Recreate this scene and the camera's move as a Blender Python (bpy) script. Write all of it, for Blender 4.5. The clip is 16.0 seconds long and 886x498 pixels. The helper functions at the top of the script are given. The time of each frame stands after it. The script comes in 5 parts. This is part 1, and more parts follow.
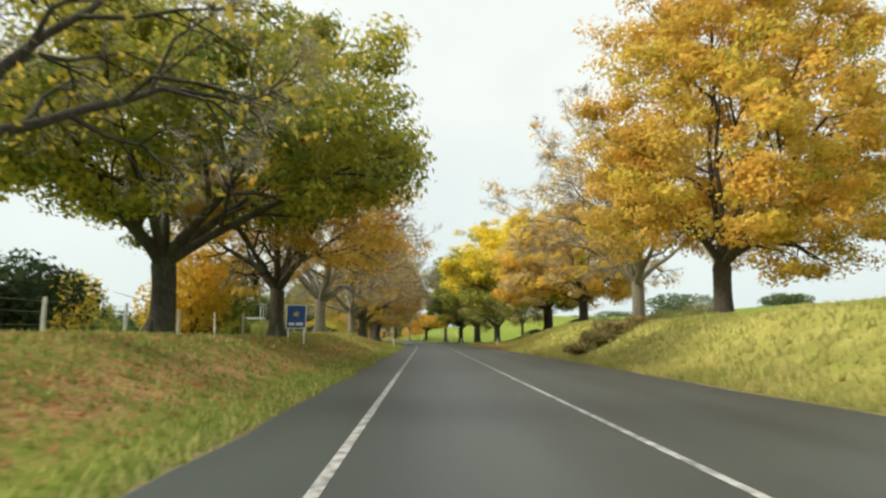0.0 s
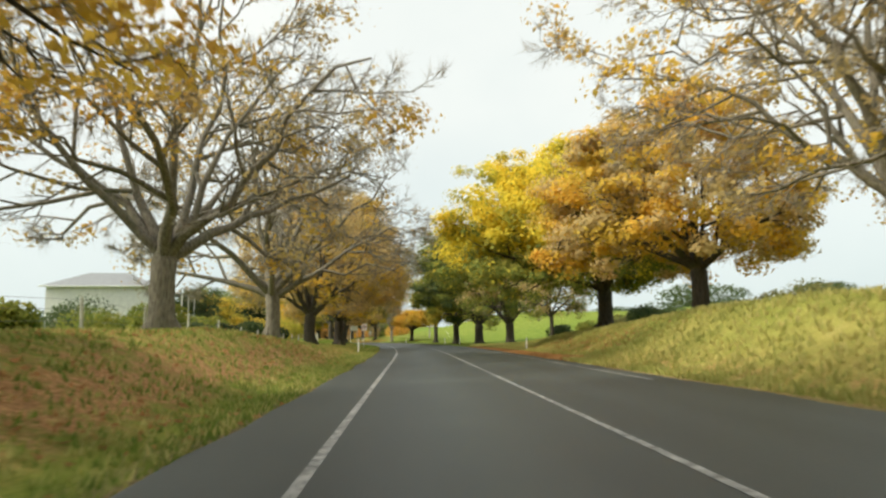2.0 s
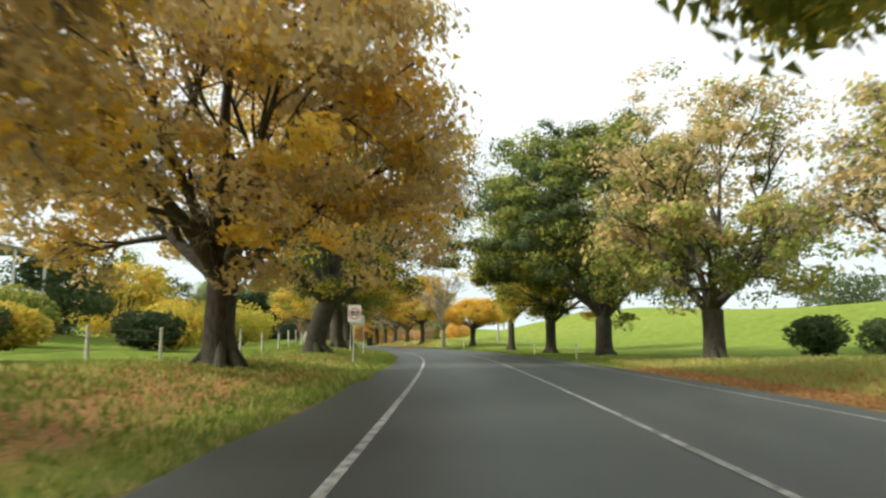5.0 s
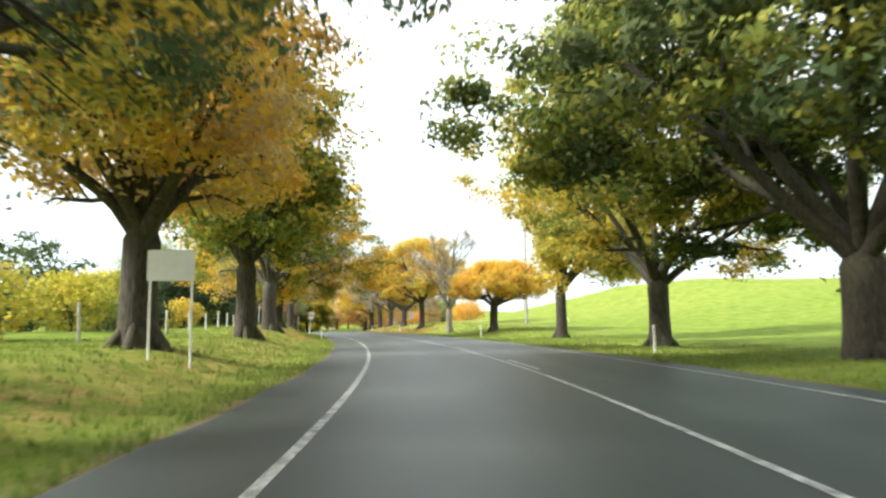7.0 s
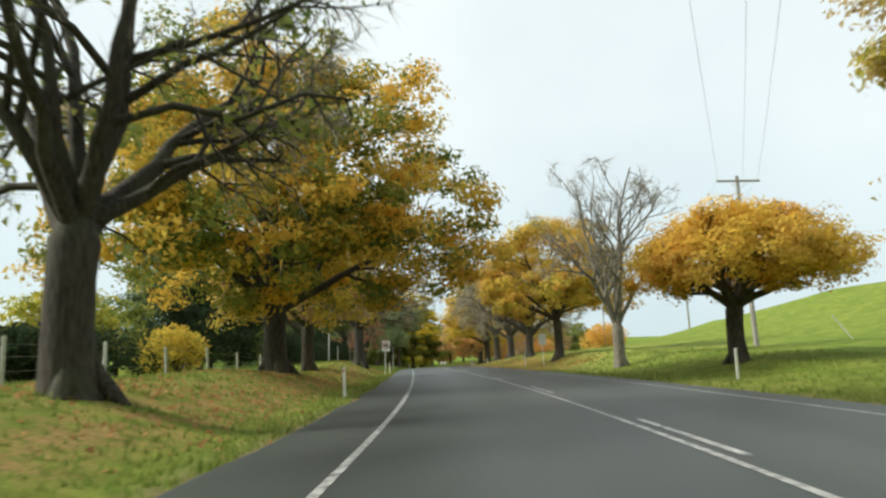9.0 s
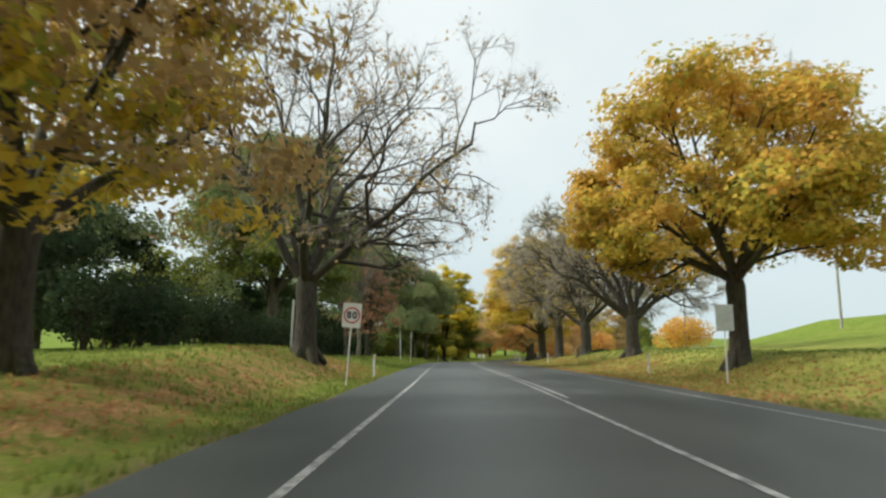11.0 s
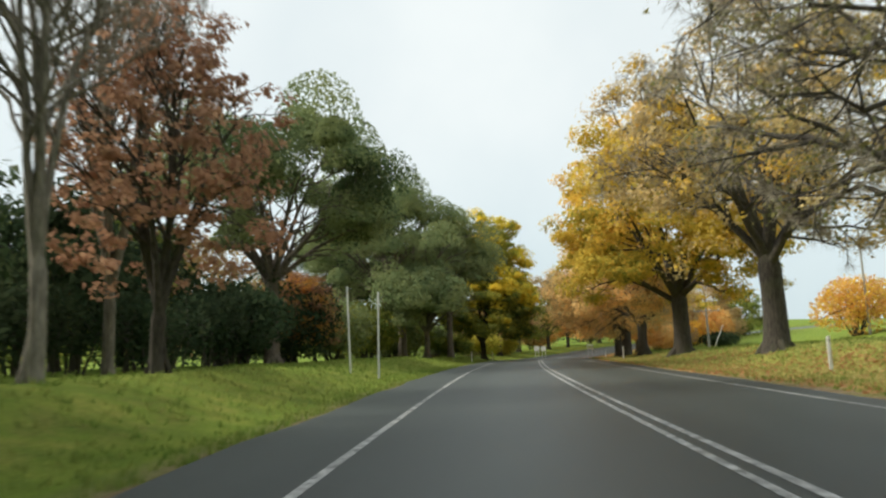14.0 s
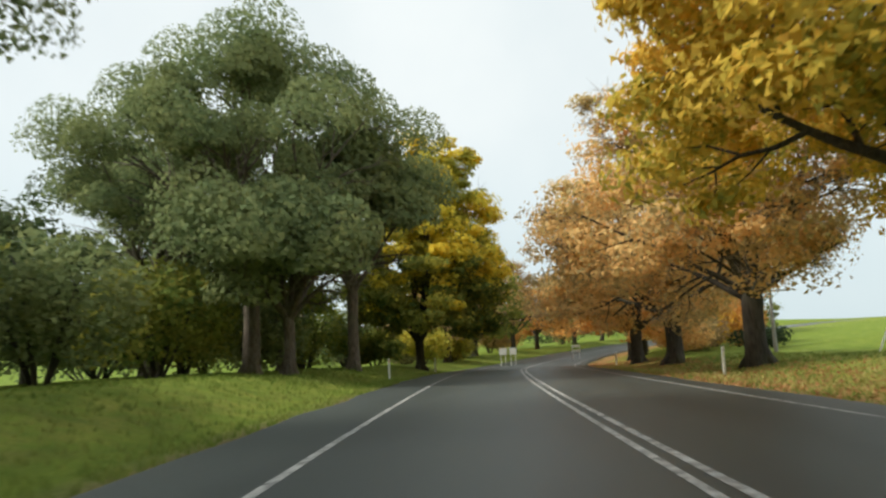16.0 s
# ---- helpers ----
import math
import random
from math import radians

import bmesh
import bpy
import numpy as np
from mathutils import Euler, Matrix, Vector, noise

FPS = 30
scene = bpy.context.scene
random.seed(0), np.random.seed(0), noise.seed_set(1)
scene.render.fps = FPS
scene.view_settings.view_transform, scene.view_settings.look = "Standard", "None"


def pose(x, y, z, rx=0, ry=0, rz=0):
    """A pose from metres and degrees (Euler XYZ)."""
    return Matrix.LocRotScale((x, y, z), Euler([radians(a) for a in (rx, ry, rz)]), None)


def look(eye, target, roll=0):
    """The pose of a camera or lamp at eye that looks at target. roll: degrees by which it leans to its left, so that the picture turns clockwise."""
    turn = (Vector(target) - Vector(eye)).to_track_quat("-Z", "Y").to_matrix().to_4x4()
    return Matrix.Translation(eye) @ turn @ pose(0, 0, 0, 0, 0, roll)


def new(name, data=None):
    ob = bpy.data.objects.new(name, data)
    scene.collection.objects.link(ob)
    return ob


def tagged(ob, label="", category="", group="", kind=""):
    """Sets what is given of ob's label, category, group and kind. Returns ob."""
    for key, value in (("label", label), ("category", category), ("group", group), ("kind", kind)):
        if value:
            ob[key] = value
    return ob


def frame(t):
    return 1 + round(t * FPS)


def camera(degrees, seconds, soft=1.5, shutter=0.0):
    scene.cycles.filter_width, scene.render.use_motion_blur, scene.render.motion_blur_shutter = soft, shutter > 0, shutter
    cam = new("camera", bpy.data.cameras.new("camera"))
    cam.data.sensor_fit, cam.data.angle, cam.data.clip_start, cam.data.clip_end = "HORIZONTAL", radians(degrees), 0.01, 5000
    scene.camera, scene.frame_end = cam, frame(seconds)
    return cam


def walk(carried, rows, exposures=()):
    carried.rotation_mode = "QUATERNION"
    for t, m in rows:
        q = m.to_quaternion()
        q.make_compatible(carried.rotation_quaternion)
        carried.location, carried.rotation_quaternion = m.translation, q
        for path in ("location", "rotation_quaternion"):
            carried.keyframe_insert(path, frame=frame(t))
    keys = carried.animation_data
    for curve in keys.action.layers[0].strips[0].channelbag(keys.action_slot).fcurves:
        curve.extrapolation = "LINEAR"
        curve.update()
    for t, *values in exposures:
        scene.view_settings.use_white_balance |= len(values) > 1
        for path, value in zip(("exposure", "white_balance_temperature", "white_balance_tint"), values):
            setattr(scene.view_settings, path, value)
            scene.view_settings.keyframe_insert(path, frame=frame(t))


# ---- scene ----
cam = camera(66.0, 16.0, soft=2.4, shutter=0.2)
# seconds, place, tilt, lean and heading of the camera
PATH = [
    (0.0, 0.000, 0.000, 1.120, 97.35, -0.17, -1.40),
    (0.5, -0.000, 8.250, 1.120, 96.52, -0.21, -3.13),
    (1.0, -0.000, 16.500, 1.120, 95.56, -0.48, -4.82),
    (1.5, -0.000, 24.750, 1.120, 96.75, 0.59, -4.32),
    (2.0, -0.000, 33.000, 1.120, 97.34, 0.63, -2.60),
    (2.5, -0.000, 41.250, 1.120, 97.30, -0.55, -2.20),
    (3.0, -0.000, 49.500, 1.120, 96.57, -0.17, -0.45),
    (3.5, -0.000, 57.750, 1.120, 97.27, 0.13, 0.75),
    (4.0, -0.001, 66.000, 1.120, 97.83, -0.51, 2.49),
    (4.5, -0.023, 74.250, 1.120, 97.74, -0.35, 2.45),
    (5.0, -0.105, 82.500, 1.120, 97.62, -0.14, 2.40),
    (5.5, -0.263, 90.748, 1.120, 97.35, 0.34, 2.30),
    (6.0, -0.496, 98.995, 1.120, 97.08, 0.82, 2.19),
    (6.5, -0.806, 107.239, 1.120, 96.96, 1.03, 2.14),
    (7.0, -1.209, 115.479, 1.120, 96.22, 0.66, 3.12),
    (7.5, -1.800, 123.707, 1.120, 98.05, 1.70, 6.06),
    (8.0, -2.695, 131.908, 1.120, 99.39, 2.86, 9.28),
    (8.5, -3.902, 140.069, 1.120, 99.11, 2.00, 11.93),
    (9.0, -5.363, 148.188, 1.120, 99.06, 2.72, 13.23),
    (9.5, -7.039, 156.266, 1.120, 98.06, 0.16, 12.59),
    (10.0, -8.905, 164.302, 1.120, 98.12, 0.11, 13.29),
    (10.5, -10.928, 172.300, 1.120, 98.27, 0.01, 14.83),
    (11.0, -13.065, 180.269, 1.115, 98.41, -0.08, 16.36),
    (11.5, -15.254, 188.223, 1.102, 98.58, 0.75, 17.20),
    (12.0, -17.458, 196.173, 1.081, 98.65, 0.15, 18.42),
    (12.5, -19.663, 204.123, 1.056, 98.56, 1.32, 18.85),
    (13.0, -21.868, 212.073, 1.031, 98.45, 1.72, 20.08),
    (13.5, -24.073, 220.023, 0.996, 98.32, 1.35, 21.40),
    (14.0, -26.274, 227.973, 0.949, 97.94, 2.00, 20.03),
    (14.5, -28.452, 235.931, 0.890, 98.31, 2.35, 19.98),
    (15.0, -30.582, 243.901, 0.827, 97.37, 2.54, 19.20),
    (15.5, -32.646, 251.889, 0.761, 98.24, 2.33, 18.42),
    (16.0, -34.629, 259.897, 0.683, 98.03, 2.32, 16.04),
]
EXPOSURE = [(0.0, 0.06, 6950, 5), (4.2, 0.02, 6900, 5), (6.0, 0.85, 6500, 6), (7.5, 1.02, 6500, 5), (8.0, 0.85, 6450, 4), (8.5, 0.36, 6450, 3), (9.0, 0.0, 6450, 3), (11.0, -0.08, 6500, 4),
            (16.0, -0.04, 6550, 5)]
walk(cam, [(r[0], pose(*r[1:])) for r in PATH], EXPOSURE)

# ------------------------------------------------------------------ world and sun
SUN_EL, SUN_AZ = radians(37), radians(-104)   # high, from the left of the road and a little behind


def daylight():
    w = bpy.data.worlds.new("overcast_sky")
    scene.world = w
    w.use_nodes = True
    nt = w.node_tree
    nt.nodes.clear()
    out = nt.nodes.new("ShaderNodeOutputWorld")
    bg = nt.nodes.new("ShaderNodeBackground")
    sky = nt.nodes.new("ShaderNodeTexSky")
    sky.sky_type = "NISHITA"
    sky.sun_disc = False
    sky.sun_elevation, sky.sun_rotation = SUN_EL, SUN_AZ
    sky.dust_density = 3.0
    gain = nt.nodes.new("ShaderNodeVectorMath")
    gain.operation = "SCALE"
    gain.inputs[3].default_value = 0.10
    # thin overcast: a bright grey cloud deck laid over the clear sky
    co = nt.nodes.new("ShaderNodeTexCoord")
    ns = nt.nodes.new("ShaderNodeTexNoise")
    ns.inputs["Scale"].default_value = 2.2
    ns.inputs["Detail"].default_value = 5.0
    ramp = nt.nodes.new("ShaderNodeValToRGB")
    ramp.color_ramp.elements[0].position, ramp.color_ramp.elements[0].color = 0.3, (0.80, 0.865, 0.91, 1)
    ramp.color_ramp.elements[1].position, ramp.color_ramp.elements[1].color = 0.7, (0.97, 1.0, 1.02, 1)
    mix = nt.nodes.new("ShaderNodeMixRGB")
    mix.inputs[0].default_value = 0.88
    nt.links.new(sky.outputs[0], gain.inputs[0])
    nt.links.new(co.outputs["Generated"], ns.inputs["Vector"])
    nt.links.new(ns.outputs["Fac"], ramp.inputs[0])
    nt.links.new(gain.outputs[0], mix.inputs[1])
    nt.links.new(ramp.outputs[0], mix.inputs[2])
    # the cloud deck is greyer and bluer low down
    sep = nt.nodes.new("ShaderNodeSeparateXYZ")
    low = nt.nodes.new("ShaderNodeValToRGB")
    low.color_ramp.elements[0].position, low.color_ramp.elements[0].color = 0.0, (0.83, 0.90, 0.93, 1)
    low.color_ramp.elements[1].position, low.color_ramp.elements[1].color = 0.32, (1, 1, 1, 1)
    fade = nt.nodes.new("ShaderNodeMixRGB")
    fade.blend_type = "MULTIPLY"
    fade.inputs[0].default_value = 1.0
    nt.links.new(co.outputs["Generated"], sep.inputs[0])
    nt.links.new(sep.outputs["Z"], low.inputs[0])
    nt.links.new(mix.outputs[0], fade.inputs[1])
    nt.links.new(low.outputs[0], fade.inputs[2])
    nt.links.new(fade.outputs[0], bg.inputs[0])
    bg.inputs[1].default_value = 1.1
    nt.links.new(bg.outputs[0], out.inputs[0])
    lamp = bpy.data.lights.new("sun", "SUN")
    lamp.energy, lamp.angle, lamp.color = 4.3, radians(10), (1.0, 0.93, 0.82)
    sun = new("sun", lamp)
    d = Vector((math.sin(SUN_AZ) * math.cos(SUN_EL), math.cos(SUN_AZ) * math.cos(SUN_EL), math.sin(SUN_EL)))
    sun.matrix_world = look(d * 100, (0, 0, 0))


daylight()

# ------------------------------------------------------------------ materials


def noded(name):
    m = bpy.data.materials.new(name)
    m.use_nodes = True
    nt = m.node_tree
    b = nt.nodes["Principled BSDF"]
    return m, nt, b


def noise_fac(nt, scale, detail=4.0, coords="Object", rough=0.55, stretch=None):
    co = nt.nodes.new("ShaderNodeTexCoord")
    n = nt.nodes.new("ShaderNodeTexNoise")
    n.inputs["Scale"].default_value = scale
    n.inputs["Detail"].default_value = detail
    n.inputs["Roughness"].default_value = rough
    if stretch:
        mp = nt.nodes.new("ShaderNodeMapping")
        mp.inputs["Scale"].default_value = stretch
        nt.links.new(co.outputs[coords], mp.inputs[0])
        nt.links.new(mp.outputs[0], n.inputs["Vector"])
    else:
        nt.links.new(co.outputs[coords], n.inputs["Vector"])
    return n.outputs["Fac"]


def ramp_of(nt, fac, stops):
    r = nt.nodes.new("ShaderNodeValToRGB")
    el = r.color_ramp.elements
    while len(el) < len(stops):
        el.new(0.5)
    for e, (p, c) in zip(el, stops):
        e.position, e.color = p, (*c, 1)
    nt.links.new(fac, r.inputs[0])
    return r.outputs[0]


def mixed(nt, fac, a, b, mode="MIX"):
    m = nt.nodes.new("ShaderNodeMixRGB")
    m.blend_type = mode
    for i, v in ((0, fac), (1, a), (2, b)):
        if isinstance(v, (int, float)):
            m.inputs[i].default_value = v
        elif isinstance(v, tuple):
            m.inputs[i].default_value = (*v, 1)
        else:
            nt.links.new(v, m.inputs[i])
    return m.outputs[0]


def math_of(nt, op, a, b=0.0, c=0.0):
    m = nt.nodes.new("ShaderNodeMath")
    m.operation = op
    for i, v in enumerate((a, b, c)):
        if isinstance(v, (int, float)):
            m.inputs[i].default_value = v
        else:
            nt.links.new(v, m.inputs[i])
    return m.outputs[0]


def bumped(nt, bsdf, height, strength, dist=0.02):
    b = nt.nodes.new("ShaderNodeBump")
    b.inputs["Strength"].default_value = strength
    b.inputs["Distance"].default_value = dist
    nt.links.new(height, b.inputs["Height"])
    nt.links.new(b.outputs[0], bsdf.inputs["Normal"])


def attr(nt, name):
    a = nt.nodes.new("ShaderNodeAttribute")
    a.attribute_name = name
    return a.outputs["Fac"]


def simple(name, colour, rough=0.6, metal=0.0, vary=0.12, scale=6.0, bump=0.0):
    m, nt, b = noded(name)
    dark = tuple(c * (1 - vary) for c in colour)
    light = tuple(min(1, c * (1 + vary)) for c in colour)
    f = noise_fac(nt, scale)
    nt.links.new(ramp_of(nt, f, [(0.3, dark), (0.7, light)]), b.inputs["Base Color"])
    b.inputs["Roughness"].default_value, b.inputs["Metallic"].default_value = rough, metal
    if bump:
        bumped(nt, b, noise_fac(nt, scale * 8), bump)
    return m


def asphalt():
    m, nt, b = noded("asphalt")
    lat = attr(nt, "lateral")
    big = noise_fac(nt, 0.35, 5, stretch=(3, 0.35, 1))
    fine = noise_fac(nt, 60, 3)
    base = ramp_of(nt, big, [(0.25, (0.031, 0.039, 0.037)), (0.75, (0.050, 0.061, 0.058))])
    grain = ramp_of(nt, fine, [(0.3, (0.55, 0.55, 0.55)), (0.7, (1.35, 1.35, 1.35))])
    col = mixed(nt, 1.0, base, grain, "MULTIPLY")
    # wheel tracks worn paler and smoother
    tr = ramp_of(nt, lat, [(0.0, (1, 1, 1)), (0.09, (0.9, 0.9, 0.9)), (0.15, (0.1, 0.1, 0.1)), (0.24, (0, 0, 0)), (0.33, (0.9, 0.9, 0.9)), (0.42, (0, 0, 0)),
                           (0.58, (0, 0, 0)), (0.66, (0.9, 0.9, 0.9)), (0.74, (0, 0, 0)), (0.85, (0.8, 0.8, 0.8)), (0.95, (0, 0, 0))])
    col = mixed(nt, math_of(nt, "MULTIPLY", tr, 0.30), col, (0.078, 0.094, 0.090))
    nt.links.new(col, b.inputs["Base Color"])
    b.inputs["Roughness"].default_value = 0.5
    bumped(nt, b, fine, 0.35, 0.01)
    return m


def paint_line():
    m, nt, b = noded("road_paint")
    wear = noise_fac(nt, 5.0, 8, rough=0.7)
    col = ramp_of(nt, wear, [(0.38, (0.11, 0.115, 0.11)), (0.55, (0.42, 0.42, 0.41)), (0.72, (0.66, 0.66, 0.64))])
    nt.links.new(col, b.inputs["Base Color"])
    b.inputs["Roughness"].default_value = 0.55
    return m


def ground_mat():
    m, nt, b = noded("verge_grass")
    lat, leafy = attr(nt, "edge"), attr(nt, "litter")
    big = noise_fac(nt, 0.12, 5)
    mid = noise_fac(nt, 0.9, 6)
    fine = noise_fac(nt, 14, 5, rough=0.7)
    green = ramp_of(nt, mid, [(0.25, (0.095, 0.155, 0.022)), (0.5, (0.17, 0.245, 0.034)), (0.75, (0.27, 0.31, 0.055))])
    dry = ramp_of(nt, mid, [(0.25, (0.33, 0.31, 0.08)), (0.6, (0.56, 0.49, 0.15)), (0.8, (0.66, 0.56, 0.22))])
    col = mixed(nt, math_of(nt, "MULTIPLY", attr(nt, "dry"), ramp_of(nt, big, [(0.3, (0.45, 0.45, 0.45)), (0.6, (1, 1, 1))])), green, dry)
    spots = ramp_of(nt, noise_fac(nt, 1.6, 8, rough=0.75), [(0.42, (0, 0, 0)), (0.60, (1, 1, 1))])
    litter = ramp_of(nt, fine, [(0.3, (0.28, 0.155, 0.07)), (0.55, (0.56, 0.32, 0.15)), (0.75, (0.70, 0.45, 0.23))])
    band = math_of(nt, "MULTIPLY", math_of(nt, "MAXIMUM", math_of(nt, "SUBTRACT", leafy, 1.0), 0.0), ramp_of(nt, mid, [(0.3, (0.45, 0.45, 0.45)), (0.55, (1, 1, 1))]))
    thick = math_of(nt, "MINIMUM", math_of(nt, "ADD", math_of(nt, "MULTIPLY", spots, math_of(nt, "MINIMUM", leafy, 1.0)), band), 1.0)
    col = mixed(nt, thick, col, litter)
    dirt = ramp_of(nt, fine, [(0.3, (0.18, 0.13, 0.08)), (0.7, (0.36, 0.265, 0.17))])
    edge = math_of(nt, "MULTIPLY", lat, ramp_of(nt, mid, [(0.3, (0.35, 0.35, 0.35)), (0.55, (1, 1, 1))]))
    col = mixed(nt, edge, col, dirt)
    tone = ramp_of(nt, fine, [(0.2, (0.6, 0.6, 0.6)), (0.8, (1.3, 1.3, 1.3))])
    col = mixed(nt, 1.0, col, tone, "MULTIPLY")
    nt.links.new(col, b.inputs["Base Color"])
    b.inputs["Roughness"].default_value = 0.95
    b.inputs["Specular IOR Level"].default_value = 0.1
    bumped(nt, b, fine, 1.0, 0.08)
    return m


def bark(name, dark, light):
    m, nt, b = noded(name)
    f = noise_fac(nt, 5.0, 6, stretch=(3, 3, 0.6))
    g = noise_fac(nt, 0.8, 3)
    col = ramp_of(nt, f, [(0.3, dark), (0.7, light)])
    moss = ramp_of(nt, g, [(0.5, (0, 0, 0)), (0.72, (0.5, 0.5, 0.5))])
    col = mixed(nt, moss, col, (0.10, 0.11, 0.05))
    nt.links.new(col, b.inputs["Base Color"])
    b.inputs["Roughness"].default_value = 0.92
    bumped(nt, b, f, 0.9, 0.05)
    return m


def leaf_mat(name, stops, patch, amount=0.5, scale=0.35):
    """Leaves: each its own tint, with broad patches of another turning colour, letting some light through."""
    m = bpy.data.materials.new(name)
    m.use_nodes = True
    stops, patch = [(r * 0.97, g, b + 0.05 * g + 0.008) for r, g, b in stops], (patch[0] * 0.97, patch[1], patch[2] + 0.05 * patch[1] + 0.008)
    nt = m.node_tree
    nt.nodes.clear()
    out = nt.nodes.new("ShaderNodeOutputMaterial")
    geo = nt.nodes.new("ShaderNodeNewGeometry")
    col = ramp_of(nt, geo.outputs["Random Per Island"], [(i / (len(stops) - 1), c) for i, c in enumerate(stops)])
    info = nt.nodes.new("ShaderNodeObjectInfo")
    co = nt.nodes.new("ShaderNodeTexCoord")
    off = nt.nodes.new("ShaderNodeVectorMath")
    off.operation = "ADD"
    n = nt.nodes.new("ShaderNodeTexNoise")
    n.inputs["Scale"].default_value, n.inputs["Detail"].default_value = scale, 3.0
    sc = math_of(nt, "MULTIPLY", info.outputs["Random"], 40.0)
    nt.links.new(co.outputs["Object"], off.inputs[0])
    nt.links.new(sc, off.inputs[1])
    nt.links.new(off.outputs[0], n.inputs["Vector"])
    pf = ramp_of(nt, n.outputs["Fac"], [(0.42, (0, 0, 0)), (0.62, (amount, amount, amount))])
    col = mixed(nt, pf, col, patch)
    dif = nt.nodes.new("ShaderNodeBsdfDiffuse")
    tra = nt.nodes.new("ShaderNodeBsdfTranslucent")
    mx = nt.nodes.new("ShaderNodeMixShader")
    mx.inputs[0].default_value = 0.44
    nt.links.new(col, dif.inputs[0])
    nt.links.new(col, tra.inputs[0])
    nt.links.new(dif.outputs[0], mx.inputs[1])
    nt.links.new(tra.outputs[0], mx.inputs[2])
    nt.links.new(mx.outputs[0], out.inputs[0])
    return m


